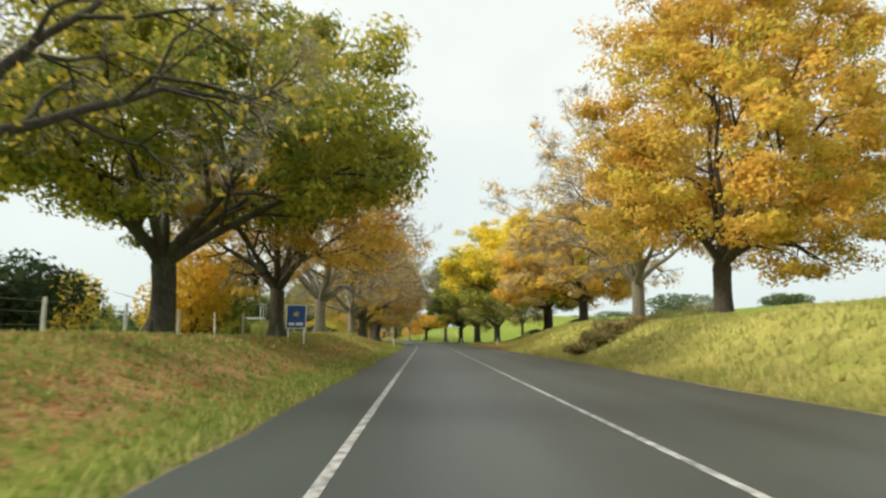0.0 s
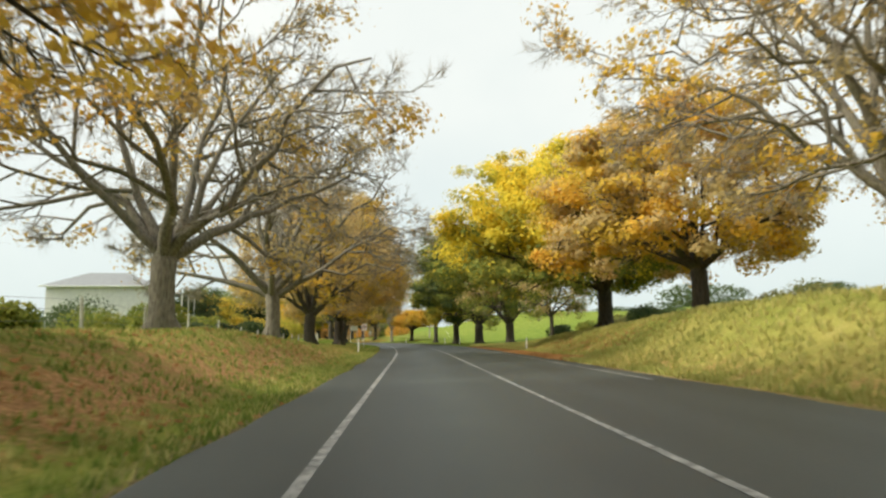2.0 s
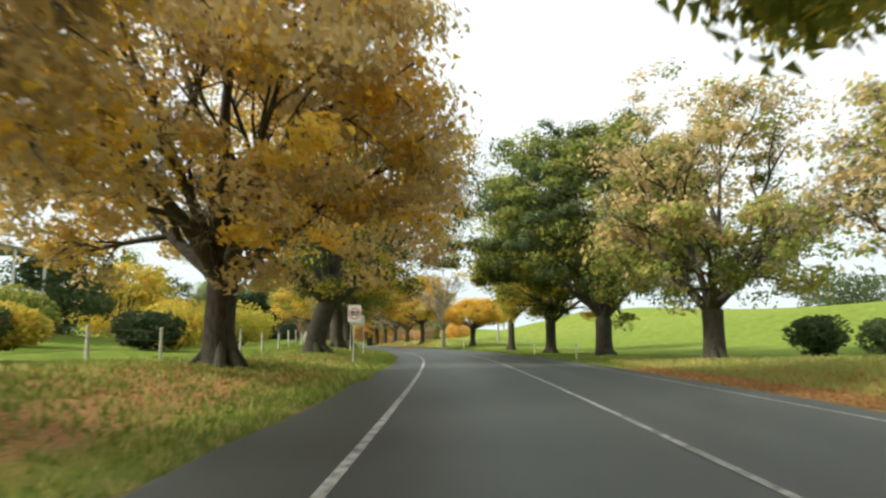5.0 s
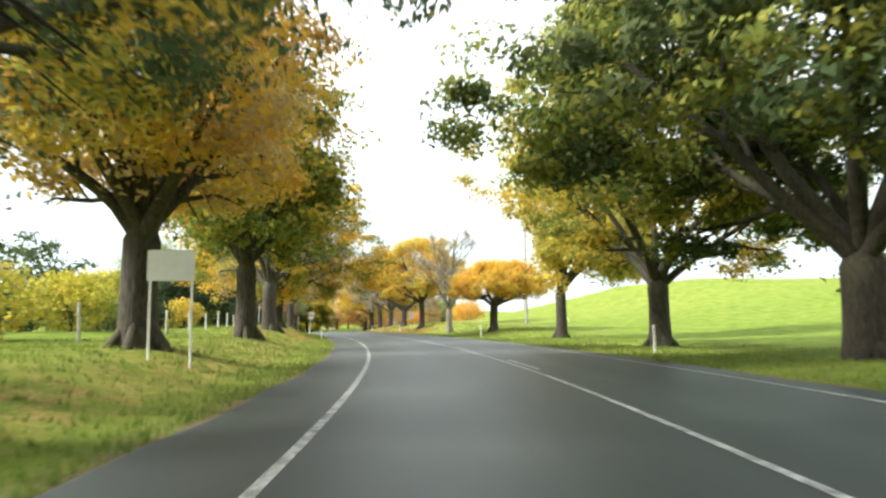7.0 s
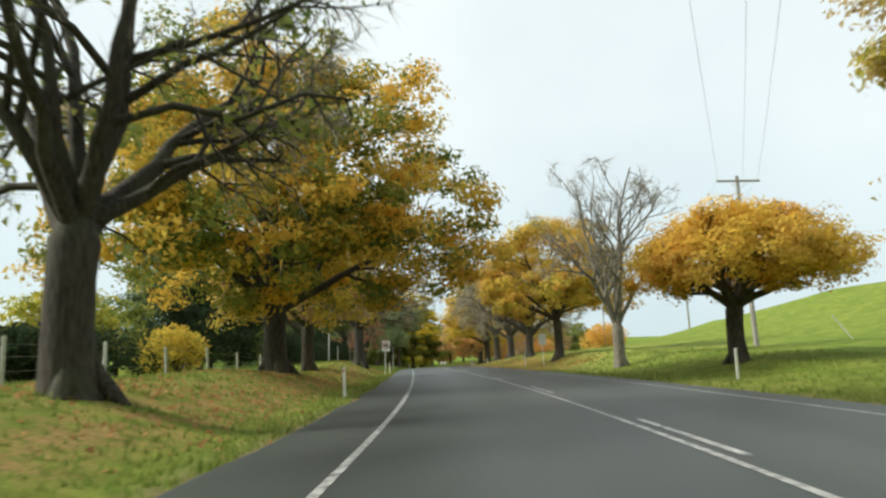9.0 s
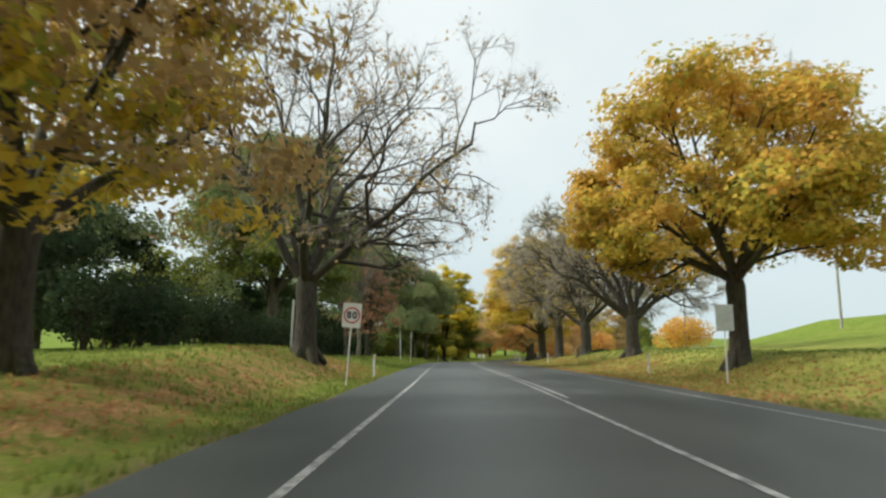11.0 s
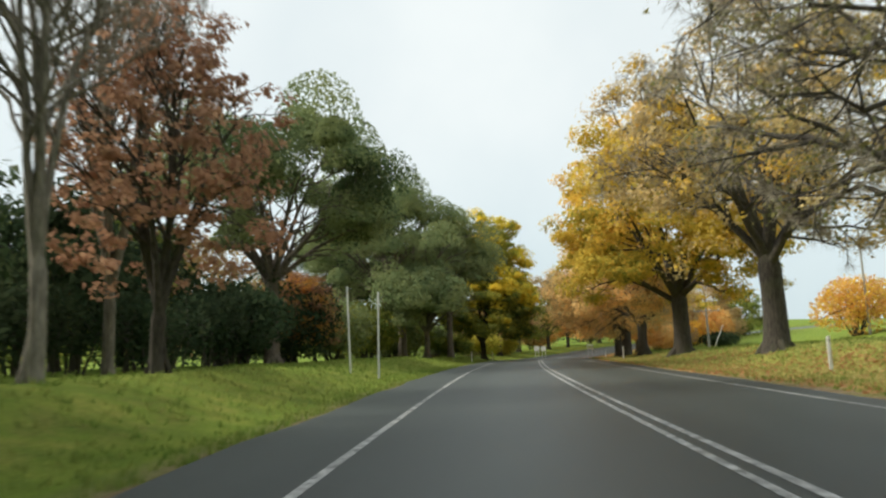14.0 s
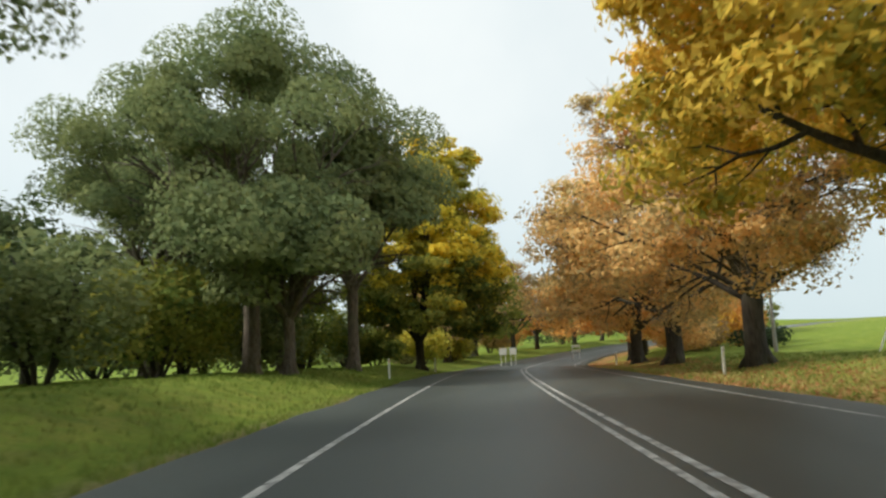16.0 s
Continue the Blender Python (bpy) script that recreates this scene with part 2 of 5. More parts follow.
ASPHALT, PAINT, GROUND = asphalt(), paint_line(), ground_mat()
BARK = bark("grey_brown_bark", (0.022, 0.019, 0.015), (0.088, 0.075, 0.060))
BARK_PALE = bark("pale_grey_bark", (0.095, 0.085, 0.066), (0.31, 0.28, 0.225))
TWIG = simple("pale_grey_twigs", (0.36, 0.32, 0.25), 0.9, vary=0.25, scale=1.5)
BARK_GUM = bark("gum_bark", (0.07, 0.052, 0.04), (0.23, 0.19, 0.155))
LEAF = {
    "amber": leaf_mat("amber_leaves", [(0.60, 0.32, 0.05), (0.78, 0.46, 0.07), (0.84, 0.55, 0.09), (0.68, 0.36, 0.06)], (0.46, 0.40, 0.07), 0.55),
    "yellow": leaf_mat("yellow_leaves", [(0.92, 0.66, 0.035), (0.95, 0.76, 0.06), (0.90, 0.64, 0.04), (0.80, 0.67, 0.05)], (0.60, 0.58, 0.06), 0.5),
    "gold": leaf_mat("golden_leaves", [(0.86, 0.54, 0.06), (0.90, 0.62, 0.08), (0.84, 0.49, 0.06), (0.70, 0.42, 0.06)], (0.58, 0.49, 0.07), 0.5),
    "tan": leaf_mat("dry_tan_leaves", [(0.36, 0.25, 0.11), (0.54, 0.37, 0.16), (0.46, 0.29, 0.11), (0.64, 0.44, 0.16)], (0.42, 0.33, 0.17), 0.5),
    "straw_tan": leaf_mat("pale_tan_leaves", [(0.60, 0.44, 0.19), (0.74, 0.54, 0.23), (0.50, 0.36, 0.15), (0.78, 0.58, 0.24)], (0.55, 0.46, 0.19), 0.5),
    "orange": leaf_mat("orange_leaves", [(0.74, 0.34, 0.065), (0.82, 0.45, 0.10), (0.66, 0.29, 0.07), (0.80, 0.54, 0.13)], (0.64, 0.42, 0.16), 0.5),
    "peach": leaf_mat("faded_orange_leaves", [(0.88, 0.54, 0.20), (0.92, 0.63, 0.25), (0.82, 0.47, 0.17), (0.90, 0.64, 0.21)], (0.84, 0.58, 0.22), 0.5),
    "green": leaf_mat("dull_green_leaves", [(0.11, 0.165, 0.035), (0.19, 0.25, 0.05), (0.28, 0.32, 0.06), (0.40, 0.36, 0.06)], (0.48, 0.40, 0.06), 0.4),
    "mixed": leaf_mat("turning_leaves", [(0.26, 0.28, 0.045), (0.44, 0.40, 0.055), (0.66, 0.51, 0.065), (0.74, 0.50, 0.06)], (0.80, 0.54, 0.06), 0.65),
    "lime": leaf_mat("yellow_green_leaves", [(0.50, 0.46, 0.055), (0.70, 0.57, 0.065), (0.38, 0.39, 0.05), (0.78, 0.55, 0.065)], (0.27, 0.31, 0.045), 0.55),
    "rust": leaf_mat("rust_red_leaves", [(0.40, 0.21, 0.12), (0.52, 0.28, 0.15), (0.34, 0.18, 0.11), (0.58, 0.34, 0.18)], (0.45, 0.29, 0.17), 0.6),
    "gum": leaf_mat("gum_leaves", [(0.17, 0.215, 0.09), (0.27, 0.32, 0.135), (0.21, 0.27, 0.105), (0.36, 0.385, 0.15)], (0.34, 0.34, 0.11), 0.5),
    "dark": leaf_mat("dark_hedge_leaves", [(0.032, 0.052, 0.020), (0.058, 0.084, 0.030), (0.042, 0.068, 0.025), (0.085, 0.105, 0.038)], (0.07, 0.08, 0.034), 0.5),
    "far": leaf_mat("far_bush_leaves", [(0.075, 0.12, 0.04), (0.12, 0.165, 0.06), (0.09, 0.13, 0.048), (0.16, 0.185, 0.07)], (0.14, 0.15, 0.055), 0.5),
    "fallen": leaf_mat("fallen_leaves", [(0.36, 0.19, 0.07), (0.56, 0.30, 0.11), (0.44, 0.23, 0.085), (0.64, 0.40, 0.16)], (0.34, 0.20, 0.08), 0.4, 0.8),
    "grass": leaf_mat("grass_blades", [(0.13, 0.20, 0.026), (0.20, 0.28, 0.038), (0.30, 0.34, 0.06), (0.16, 0.23, 0.03)], (0.32, 0.31, 0.08), 0.45, 0.25),
    "straw_bush": leaf_mat("scrub_leaves", [(0.20, 0.19, 0.06), (0.30, 0.26, 0.09), (0.16, 0.15, 0.05), (0.36, 0.29, 0.11)], (0.22, 0.24, 0.07), 0.5),
    "straw": leaf_mat("dry_grass_blades", [(0.44, 0.40, 0.11), (0.60, 0.51, 0.17), (0.34, 0.36, 0.08), (0.66, 0.55, 0.21)], (0.32, 0.36, 0.08), 0.6, 0.25),
}
WHITE = simple("white_plastic", (0.82, 0.83, 0.81), 0.5, vary=0.06)
STEEL = simple("galvanised_steel", (0.62, 0.63, 0.62), 0.5, 0.35)
SIGN_BACK = simple("bare_aluminium", (0.50, 0.51, 0.51), 0.4, 0.6)
SIGN_WHITE = simple("white_sign_face", (0.76, 0.76, 0.74), 0.45, vary=0.04)
BLACK = simple("black_sign_ink", (0.02, 0.02, 0.02), 0.5)
RED = simple("red_sign_ring", (0.55, 0.03, 0.03), 0.45)
BLUE = simple("blue_sign_face", (0.015, 0.075, 0.26), 0.45)
GOLD = simple("yellow_sign_mark", (0.75, 0.5, 0.04), 0.5)
TIMBER = simple("grey_weathered_timber", (0.30, 0.285, 0.26), 0.9, vary=0.3, bump=0.5)
PALE_TIMBER = simple("pale_painted_timber", (0.55, 0.54, 0.50), 0.85, vary=0.2, bump=0.4)
WEATHERBOARD = simple("white_weatherboard", (0.78, 0.78, 0.75), 0.6, vary=0.08, scale=2.0)
IRON = simple("grey_roof_iron", (0.30, 0.31, 0.32), 0.5, 0.3, vary=0.2)
GLASS_DARK = simple("dark_window_glass", (0.03, 0.035, 0.04), 0.08)
WIRE = simple("dull_wire", (0.20, 0.20, 0.20), 0.5, 0.6)

# ------------------------------------------------------------------ the line of the road
# heading in degrees (left positive) and height, against metres along the road
TURNS = [(-700, 0), (69, 0), (104, 2.2), (115.5, 3.0), (123.8, 5.0), (132, 7.5), (140.3, 9.5), (148.5, 11.0), (158.4, 12.8), (174.9, 15.0),
         (186.5, 15.5), (231, 15.5), (247.5, 14.8), (264, 13.6), (288.8, 12.0), (313.5, 8.5), (340, -2), (375, -15), (430, -30), (520, -42), (1500, -42)]
RISE = [(-700, 0), (185, 0), (225, -0.12), (264, -0.42), (290, -0.75), (306, -1.0), (326, -1.6), (350, -1.5), (375, -0.9), (420, 0.4), (500, 3.0), (700, 6)]


def between(table, x):
    return np.interp(x, [k[0] for k in table], [k[1] for k in table])


S0, S1, DS = -700.0, 1500.0, 0.25
_s = np.arange(S0, S1 + DS, DS)
_h = np.radians(np.mean([between(TURNS, _s + d) for d in np.linspace(-6.6, 6.6, 9)], axis=0))
_x = np.concatenate([[0], np.cumsum(-np.sin(_h[:-1]) * DS)])
_y = np.concatenate([[0], np.cumsum(np.cos(_h[:-1]) * DS)])
_k = int(round(-S0 / DS))
_x, _y = _x - _x[_k], _y - _y[_k]
_z = np.mean([between(RISE, _s + d) for d in np.linspace(-12, 12, 9)], axis=0)
FAR_TURN = radians(7)


def road_z(s):
    return np.interp(s, _s, _z)


def plan(s, u):
    """World x, y of a place s metres along the road and u metres to the right of the driving line."""
    s, u = np.asarray(s, float), np.asarray(u, float)
    h = np.interp(s, _s, _h)
    near = np.clip(u, -60, 60)
    rest = u - near
    x = np.interp(s, _s, _x) + np.cos(h) * near + math.cos(FAR_TURN) * rest
    y = np.interp(s, _s, _y) + np.sin(h) * near + math.sin(FAR_TURN) * rest
    return x, y


LEFT_LINE = [(0, -0.78), (80, -0.95), (130, -1.3), (205, -1.4), (225, -1.6), (266, -1.9), (300, -1.9)]
MID_LINE = [(0, 2.45), (80, 2.45), (130, 2.65), (205, 2.55), (225, 2.15), (266, 1.8), (300, 1.8)]
RIGHT_LINE = [(0, 5.9), (80, 6.0), (205, 6.1), (266, 5.5), (300, 5.5)]
LEFT_EDGE = [(0, -2.1), (60, -2.2), (120, -2.7), (200, -3.0), (266, -3.6), (300, -3.6)]
RIGHT_EDGE = [(0, 6.6), (80, 6.8), (205, 7.0), (266, 6.5), (300, 6.5)]
# height of the banks on either side, against metres along the road
BANK_R = [(-200, 2.0), (40, 2.1), (56, 2.3), (72, 2.1), (86, 1.6), (102, 0.65), (118, 0.25), (134, -0.05), (164, -0.05), (176, 0.5), (187, 0.95), (200, 1.0), (212, 1.05), (228, 1.25),
          (245, 1.1), (262, 0.95), (280, 0.6), (300, 0.5), (400, 0.5)]
BANK_L = [(-200, 1.1), (30, 1.1), (57, 1.4), (70, 1.15), (78, 0.8), (88, 0.5), (100, 0.45), (130, 0.5), (146, 0.8), (175, 1.0), (192, 0.7), (204, 1.2), (212, 1.35), (224, 0.8), (258, 0.75), (300, 0.6), (400, 0.5)]


FOOT_R = [(0, 0.5), (58, 0.6), (84, 2.2), (110, 2.0), (300, 1.8)]


def sstep(a, b, x):
    k = np.clip((x - a) / (b - a), 0, 1)
    return k * k * (3 - 2 * k)


def ground_z(s, u):
    s, u = np.asarray(s, float), np.asarray(u, float)
    le, re = between(LEFT_EDGE, s), between(RIGHT_EDGE, s)
    z = road_z(s) - 0.05
    z = z + between(BANK_R, s) * sstep(re + between(FOOT_R, s), re + between(FOOT_R, s) + 5.6, u)
    z = z + between(BANK_L, s) * sstep(-le + 0.6, -le + 4.6, -u)
    # shallow gutters, then rough ground
    off = np.maximum(re - u, 0) * 0 + np.maximum(u - re, le - u)
    bumps = np.sin(s * 0.61 + u * 0.33) * np.sin(u * 0.83 - s * 0.21) * 0.07 + np.sin(s * 0.17 + 1.3) * np.sin(u * 0.29 + 0.4) * 0.10
    z = z + bumps * sstep(1.0, 6.0, off)
    # the paddock climbs to a long hill on the right; gentle rise on the left
    hill = 9.5 * sstep(20, 135, u) * (0.75 + 0.25 * np.sin(s * 0.011 + 0.9)) + 9.0 * sstep(150, 700, u)
    z = z + hill * between([(0, 0.55), (60, 0.7), (125, 1.4), (240, 1.35), (290, 1.0), (400, 1.0)], s)
    z = z + 5.0 * np.exp(-((s - 240) / 34) ** 2 - ((u - 62) / 26) ** 2)   # a knoll in the paddock
    z = z + 7.5 * np.exp(-((s - 350) / 60) ** 2 - ((u - 78) / 26) ** 2)   # and a rounder one past it
    z = z + 2.6 * np.exp(-((s - 130) / 22) ** 2 - ((u + 38) / 13) ** 2)   # the rise with the house
    z = z - 2.0 * sstep(14, 60, -u) + 16.0 * sstep(120, 800, -u)
    return z


def at(s, u, dz=0.0):
    x, y = plan(s, u)
    return Vector((float(x), float(y), float(ground_z(s, u)) + dz))


def heading_at(s):
    return math.degrees(np.interp(s, _s, _h))


# ------------------------------------------------------------------ helpers for meshes


def mesh_obj(name, verts, faces, material, parent=None, smooth=False):
    me = bpy.data.meshes.new(name)
    me.from_pydata([tuple(v) for v in verts] if not isinstance(verts, np.ndarray) else verts.tolist(), [], faces if not isinstance(faces, np.ndarray) else faces.tolist())
    if material:
        me.materials.append(material)
    if smooth:
        me.polygons.foreach_set("use_smooth", [True] * len(me.polygons))
    me.update()
    ob = new(name, me)
    ob.parent = parent
    return ob


def part(name, bm, material, parent, label=""):
    me = bpy.data.meshes.new(name)
    bmesh.ops.recalc_face_normals(bm, faces=bm.faces)
    bm.to_mesh(me)
    bm.free()
    me.materials.append(material)
    ob = new(name, me)
    ob.parent = parent
    if label:
        ob["label"] = label
    return ob


def box(bm, x0, x1, y0, y1, z0, z1, bevel=0.0):
    r = bmesh.ops.create_cube(bm, size=1.0, matrix=Matrix.Translation(((x0 + x1) / 2, (y0 + y1) / 2, (z0 + z1) / 2)) @ Matrix.Diagonal((x1 - x0, y1 - y0, z1 - z0, 1)))
    if bevel:
        es = list({e for v in r["verts"] for e in v.link_edges})
        bmesh.ops.bevel(bm, geom=es, offset=bevel, segments=2, affect="EDGES", profile=0.5)


def rod(bm, a, b, r, sides=8, r2=None):
    a, b = Vector(a), Vector(b)
    d = b - a
    m = Matrix.Translation((a + b) / 2) @ d.to_track_quat("Z", "Y").to_matrix().to_4x4()
    bmesh.ops.create_cone(bm, cap_ends=True, segments=sides, radius1=r, radius2=r if r2 is None else r2, depth=d.length, matrix=m)


def thing(name, place, rz=0.0, label="", category="", group="", kind=""):
    ob = new(name)
    ob.empty_display_size = 0.3
    ob.matrix_world = Matrix.Translation(place) @ pose(0, 0, 0, 0, 0, rz)
    return tagged(ob, label, category, group, kind)

# ------------------------------------------------------------------ ground and road


def strip(name, ss, cols, material, zfun, attrs=None, smooth=True):
    """A sheet along the road: for every s one row of points at the given lateral places."""
    rows_u = np.array([cols(s) for s in ss])
    n, m = rows_u.shape
    S = np.repeat(np.asarray(ss)[:, None], m, axis=1)
    x, y = plan(S, rows_u)
    z = zfun(S, rows_u)
    verts = np.stack([x, y, z], axis=-1).reshape(-1, 3)
    i, j = np.meshgrid(np.arange(n - 1), np.arange(m - 1), indexing="ij")
    a = (i * m + j).ravel()
    faces = np.stack([a, a + 1, a + m + 1, a + m], axis=1)
    ob = mesh_obj(name, verts, faces, material, smooth=smooth)
    for key, fun in (attrs or {}).items():
        at_ = ob.data.attributes.new(key, "FLOAT", "POINT")
        at_.data.foreach_set("value", np.ascontiguousarray(fun(S, rows_u).ravel(), dtype=np.float32))
    return ob


def build_ground():
    ss = np.concatenate([np.arange(-640, -60, 40.0), np.arange(-60, 340, 1.0), np.arange(340, 520, 4.0), np.arange(520, 1480, 40.0)])
    right = [0.02, 0.35, 0.8, 1.3, 1.9, 2.6, 3.3, 4.0, 4.8, 5.6, 6.5, 7.6, 9, 11, 13.5, 17, 21, 26, 32, 40, 50, 62, 78, 95, 115, 140, 180, 240, 330, 480, 700, 1000, 1500]
    left = [0.02, 0.35, 0.8, 1.3, 1.9, 2.6, 3.3, 4.0, 4.8, 5.8, 7, 8.5, 10.5, 13, 16, 20, 25, 32, 40, 50, 64, 80, 105, 140, 200, 300, 450, 700, 1000, 1500]

    def cols(s):
        le, re = float(between(LEFT_EDGE, s)), float(between(RIGHT_EDGE, s))
        return [le - d for d in reversed(left)] + [le + 1.5, (le + re) / 2, re - 1.5] + [re + d for d in right]

    def side(S, U):
        return np.maximum(U - between(RIGHT_EDGE, S), between(LEFT_EDGE, S) - U)

    edge = lambda S, U: np.where(U > 0, 1 - sstep(0.1, 0.8, side(S, U)), 1 - sstep(0.0, 0.7, side(S, U)))
    litter = lambda S, U: np.where(U > 0, sstep(0.1, 0.6, side(S, U)) * ((1 - sstep(2.2, 5.0, side(S, U))) * between([(0, 0.1), (66, 0.25), (80, 0.45), (112, 0.5), (130, 0.05), (190, 0.25), (205, 0.6), (300, 0.6)], S)
                                   + (1 - sstep(1.0, 2.6, side(S, U))) * between([(0, 0.2), (66, 0.9), (80, 1.3), (108, 1.2), (125, 0.0), (195, 0.3), (215, 1.1), (320, 1.1)], S)),
                                   (sstep(0.8, 1.8, side(S, U)) * (1 - sstep(3.5, 6.5, side(S, U))) + 1.0 * sstep(1.2, 1.8, side(S, U)) * (1 - sstep(2.6, 3.6, side(S, U)))) * between([(0, 0.6), (60, 0.85), (95, 1.0), (115, 0.3), (150, 0.3), (180, 0.6), (212, 0.65), (223, 0.35), (233, 0.08), (300, 0.08)], S))
    dry = lambda S, U: np.where(U > 0, between([(0, 0.75), (70, 0.85), (100, 0.5), (120, 0.05), (185, 0.1), (205, 0.55), (265, 0.45), (300, 0.2)], S) * (1 - 0.75 * sstep(18, 26, U)),
                                between([(0, 0.15), (90, 0.25), (115, 0.1), (200, 0.2), (230, 0.05)], S) * (1 - sstep(8, 14, -U)))
    g = strip("ground", ss, cols, GROUND, ground_z, {"edge": edge, "litter": litter, "dry": dry})
    tagged(g, "autumn roadside grass with fallen leaves and rising paddock", "ground", kind="structure")


def build_road():
    ss = np.concatenate([np.arange(-640, -60, 20.0), np.arange(-60, 520, 2.0), np.arange(520, 1480, 20.0)])
    fr = [0, 0, 0.004, 0.1, 0.2, 0.3, 0.4, 0.5, 0.6, 0.7, 0.8, 0.9, 0.996, 1, 1]

    def cols(s):
        le, re = float(between(LEFT_EDGE, s)), float(between(RIGHT_EDGE, s))
        wob = 0.10 * math.sin(s * 0.9) * math.sin(s * 0.23) + 0.05 * math.sin(s * 2.3)
        wob2 = 0.10 * math.sin(s * 0.8 + 2) * math.sin(s * 0.31) + 0.05 * math.sin(s * 2.1)
        le, re = le + wob, re + wob2
        return [le + (re - le) * f for f in fr]

    def z(S, U):
        le, re = between(LEFT_EDGE, S), between(RIGHT_EDGE, S)
        k = np.abs((U - le) / (re - le) - 0.5) * 2
        zz = road_z(S) + 0.03 * (1 - k ** 2)
        zz[:, 0] -= 0.12
        zz[:, -1] -= 0.12
        return zz
    lat = lambda S, U: (U - between(LEFT_EDGE, S)) / (between(RIGHT_EDGE, S) - between(LEFT_EDGE, S))
    r = strip("road", ss, cols, ASPHALT, z, {"lateral": lat})
    tagged(r, "two-lane dark grey asphalt road, worn in the wheel tracks", "road", kind="structure")


def line_z(S, U):
    le, re = between(LEFT_EDGE, S), between(RIGHT_EDGE, S)
    k = np.abs((U - le) / (re - le) - 0.5) * 2
    return road_z(S) + 0.03 * (1 - k ** 2) + 0.005


def build_lines():
    def line(name, table, shift, width, s0, s1, label):
        ss = np.arange(s0, s1 + 0.1, 2.0)
        cols = lambda s: [float(between(table, s)) + shift - width / 2, float(between(table, s)) + shift + width / 2]
        ob = strip(name, ss, cols, PAINT, line_z)
        tagged(ob, label, "road marking", kind="structure")
    line("road_marking_1", LEFT_LINE, 0, 0.11, -60, 500, "worn white painted edge line on asphalt")
    line("road_marking_2", MID_LINE, -0.12, 0.10, -60, 500, "worn white painted centre line on asphalt")
    line("road_marking_3", MID_LINE, 0.14, 0.11, 198, 500, "second worn white line of the double centre line")
    for k in range(5):
        line("road_marking_%d" % (5 + k), MID_LINE, 0.14, 0.11, 131.5 + 12 * k, 135.5 + 12 * k, "short worn white dash beside the centre line")
    line("road_marking_4", RIGHT_LINE, 0, 0.11, 50, 500, "faint worn white edge line beside the far lane")


build_ground()
build_road()
build_lines()

# ------------------------------------------------------------------ trees


def tubes(paths):
    """Tapered tubes round polylines: (points n x 3, radii n, sides), built in batches of one shape."""
    groups = {}
    for pts, rad, sides in paths:
        groups.setdefault((len(pts), sides), []).append((pts, rad))
    V, F, base = [], [], 0
    for (n, sides), items in groups.items():
        P = np.array([q[0] for q in items])
        r = np.array([q[1] for q in items])
        m = len(P)
        tan = np.gradient(P, axis=1)
        tan /= np.linalg.norm(tan, axis=2)[:, :, None] + 1e-9
        mean = np.abs(P[:, -1] - P[:, 0])
        ref = np.zeros((m, 3))
        ref[np.arange(m), np.argmin(mean, axis=1)] = 1.0
        a = np.cross(tan, np.repeat(ref[:, None, :], n, axis=1))
        a /= np.linalg.norm(a, axis=2)[:, :, None] + 1e-9
        b = np.cross(tan, a)
        th = np.arange(sides) * 2 * math.pi / sides
        ring = P[:, :, None, :] + r[:, :, None, None] * (np.cos(th)[None, None, :, None] * a[:, :, None, :] + np.sin(th)[None, None, :, None] * b[:, :, None, :])
        V.append(ring.reshape(-1, 3))
        q, i, j = np.meshgrid(np.arange(m), np.arange(n - 1), np.arange(sides), indexing="ij")
        k = (j + 1) % sides
        o = base + q * n * sides
        F.append(np.stack([o + i * sides + j, o + i * sides + k, o + (i + 1) * sides + k, o + (i + 1) * sides + j], axis=-1).reshape(-1, 4))
        base += m * n * sides
    return np.concatenate(V), np.concatenate(F)


def leaves(rng, centres, size, flat=0.6, droop=0.0, out=None):
    """One small leaf, broad towards its tip and narrow at its stalk, at every centre; out: the way each one faces."""
    n = len(centres)
    d = rng.normal(size=(n, 3))
    d[:, 2] = d[:, 2] * flat - droop
    d /= np.linalg.norm(d, axis=1)[:, None] + 1e-9
    face = rng.normal(size=(n, 3))
    if out is not None:
        face = face * 0.42 + out
        d -= face * 0.75 * (np.sum(d * face, axis=1) / (np.sum(face * face, axis=1) + 1e-9))[:, None]
        d /= np.linalg.norm(d, axis=1)[:, None] + 1e-9
    w = np.cross(d, face)
    w /= np.linalg.norm(w, axis=1)[:, None] + 1e-9
    L = (size * rng.uniform(0.55, 1.3, n))[:, None]
    k = (rng.uniform(0.28, 0.5, n))[:, None]
    skew = rng.normal(0, 0.16, n)[:, None]
    V = np.stack([centres - d * L * 0.55, centres + w * L * k + d * L * (0.3 + skew), centres - w * L * k + d * L * (0.3 - skew)], axis=1).reshape(-1, 3)
    F = np.arange(n * 3).reshape(-1, 3)
    return V, F


def fast_mesh(name, V, F, materials, parent, smooth=False, index=None):
    me = bpy.data.meshes.new(name)
    n, m, c = len(V), len(F), F.shape[1]
    me.vertices.add(n)
    me.vertices.foreach_set("co", np.ascontiguousarray(V, dtype=np.float32).ravel())
    me.loops.add(m * c)
    me.loops.foreach_set("vertex_index", np.ascontiguousarray(F, dtype=np.int32).ravel())
    me.polygons.add(m)
    me.polygons.foreach_set("loop_start", np.arange(0, m * c, c, dtype=np.int32))
    me.polygons.foreach_set("use_smooth", np.full(m, smooth))
    for mat in (materials if isinstance(materials, (list, tuple)) else [materials]):
        me.materials.append(mat)
    if index is not None:
        me.polygons.foreach_set("material_index", np.ascontiguousarray(index, dtype=np.int32))
    me.update(calc_edges=True)
    ob = new(name, me)
    ob.parent = parent
    return ob


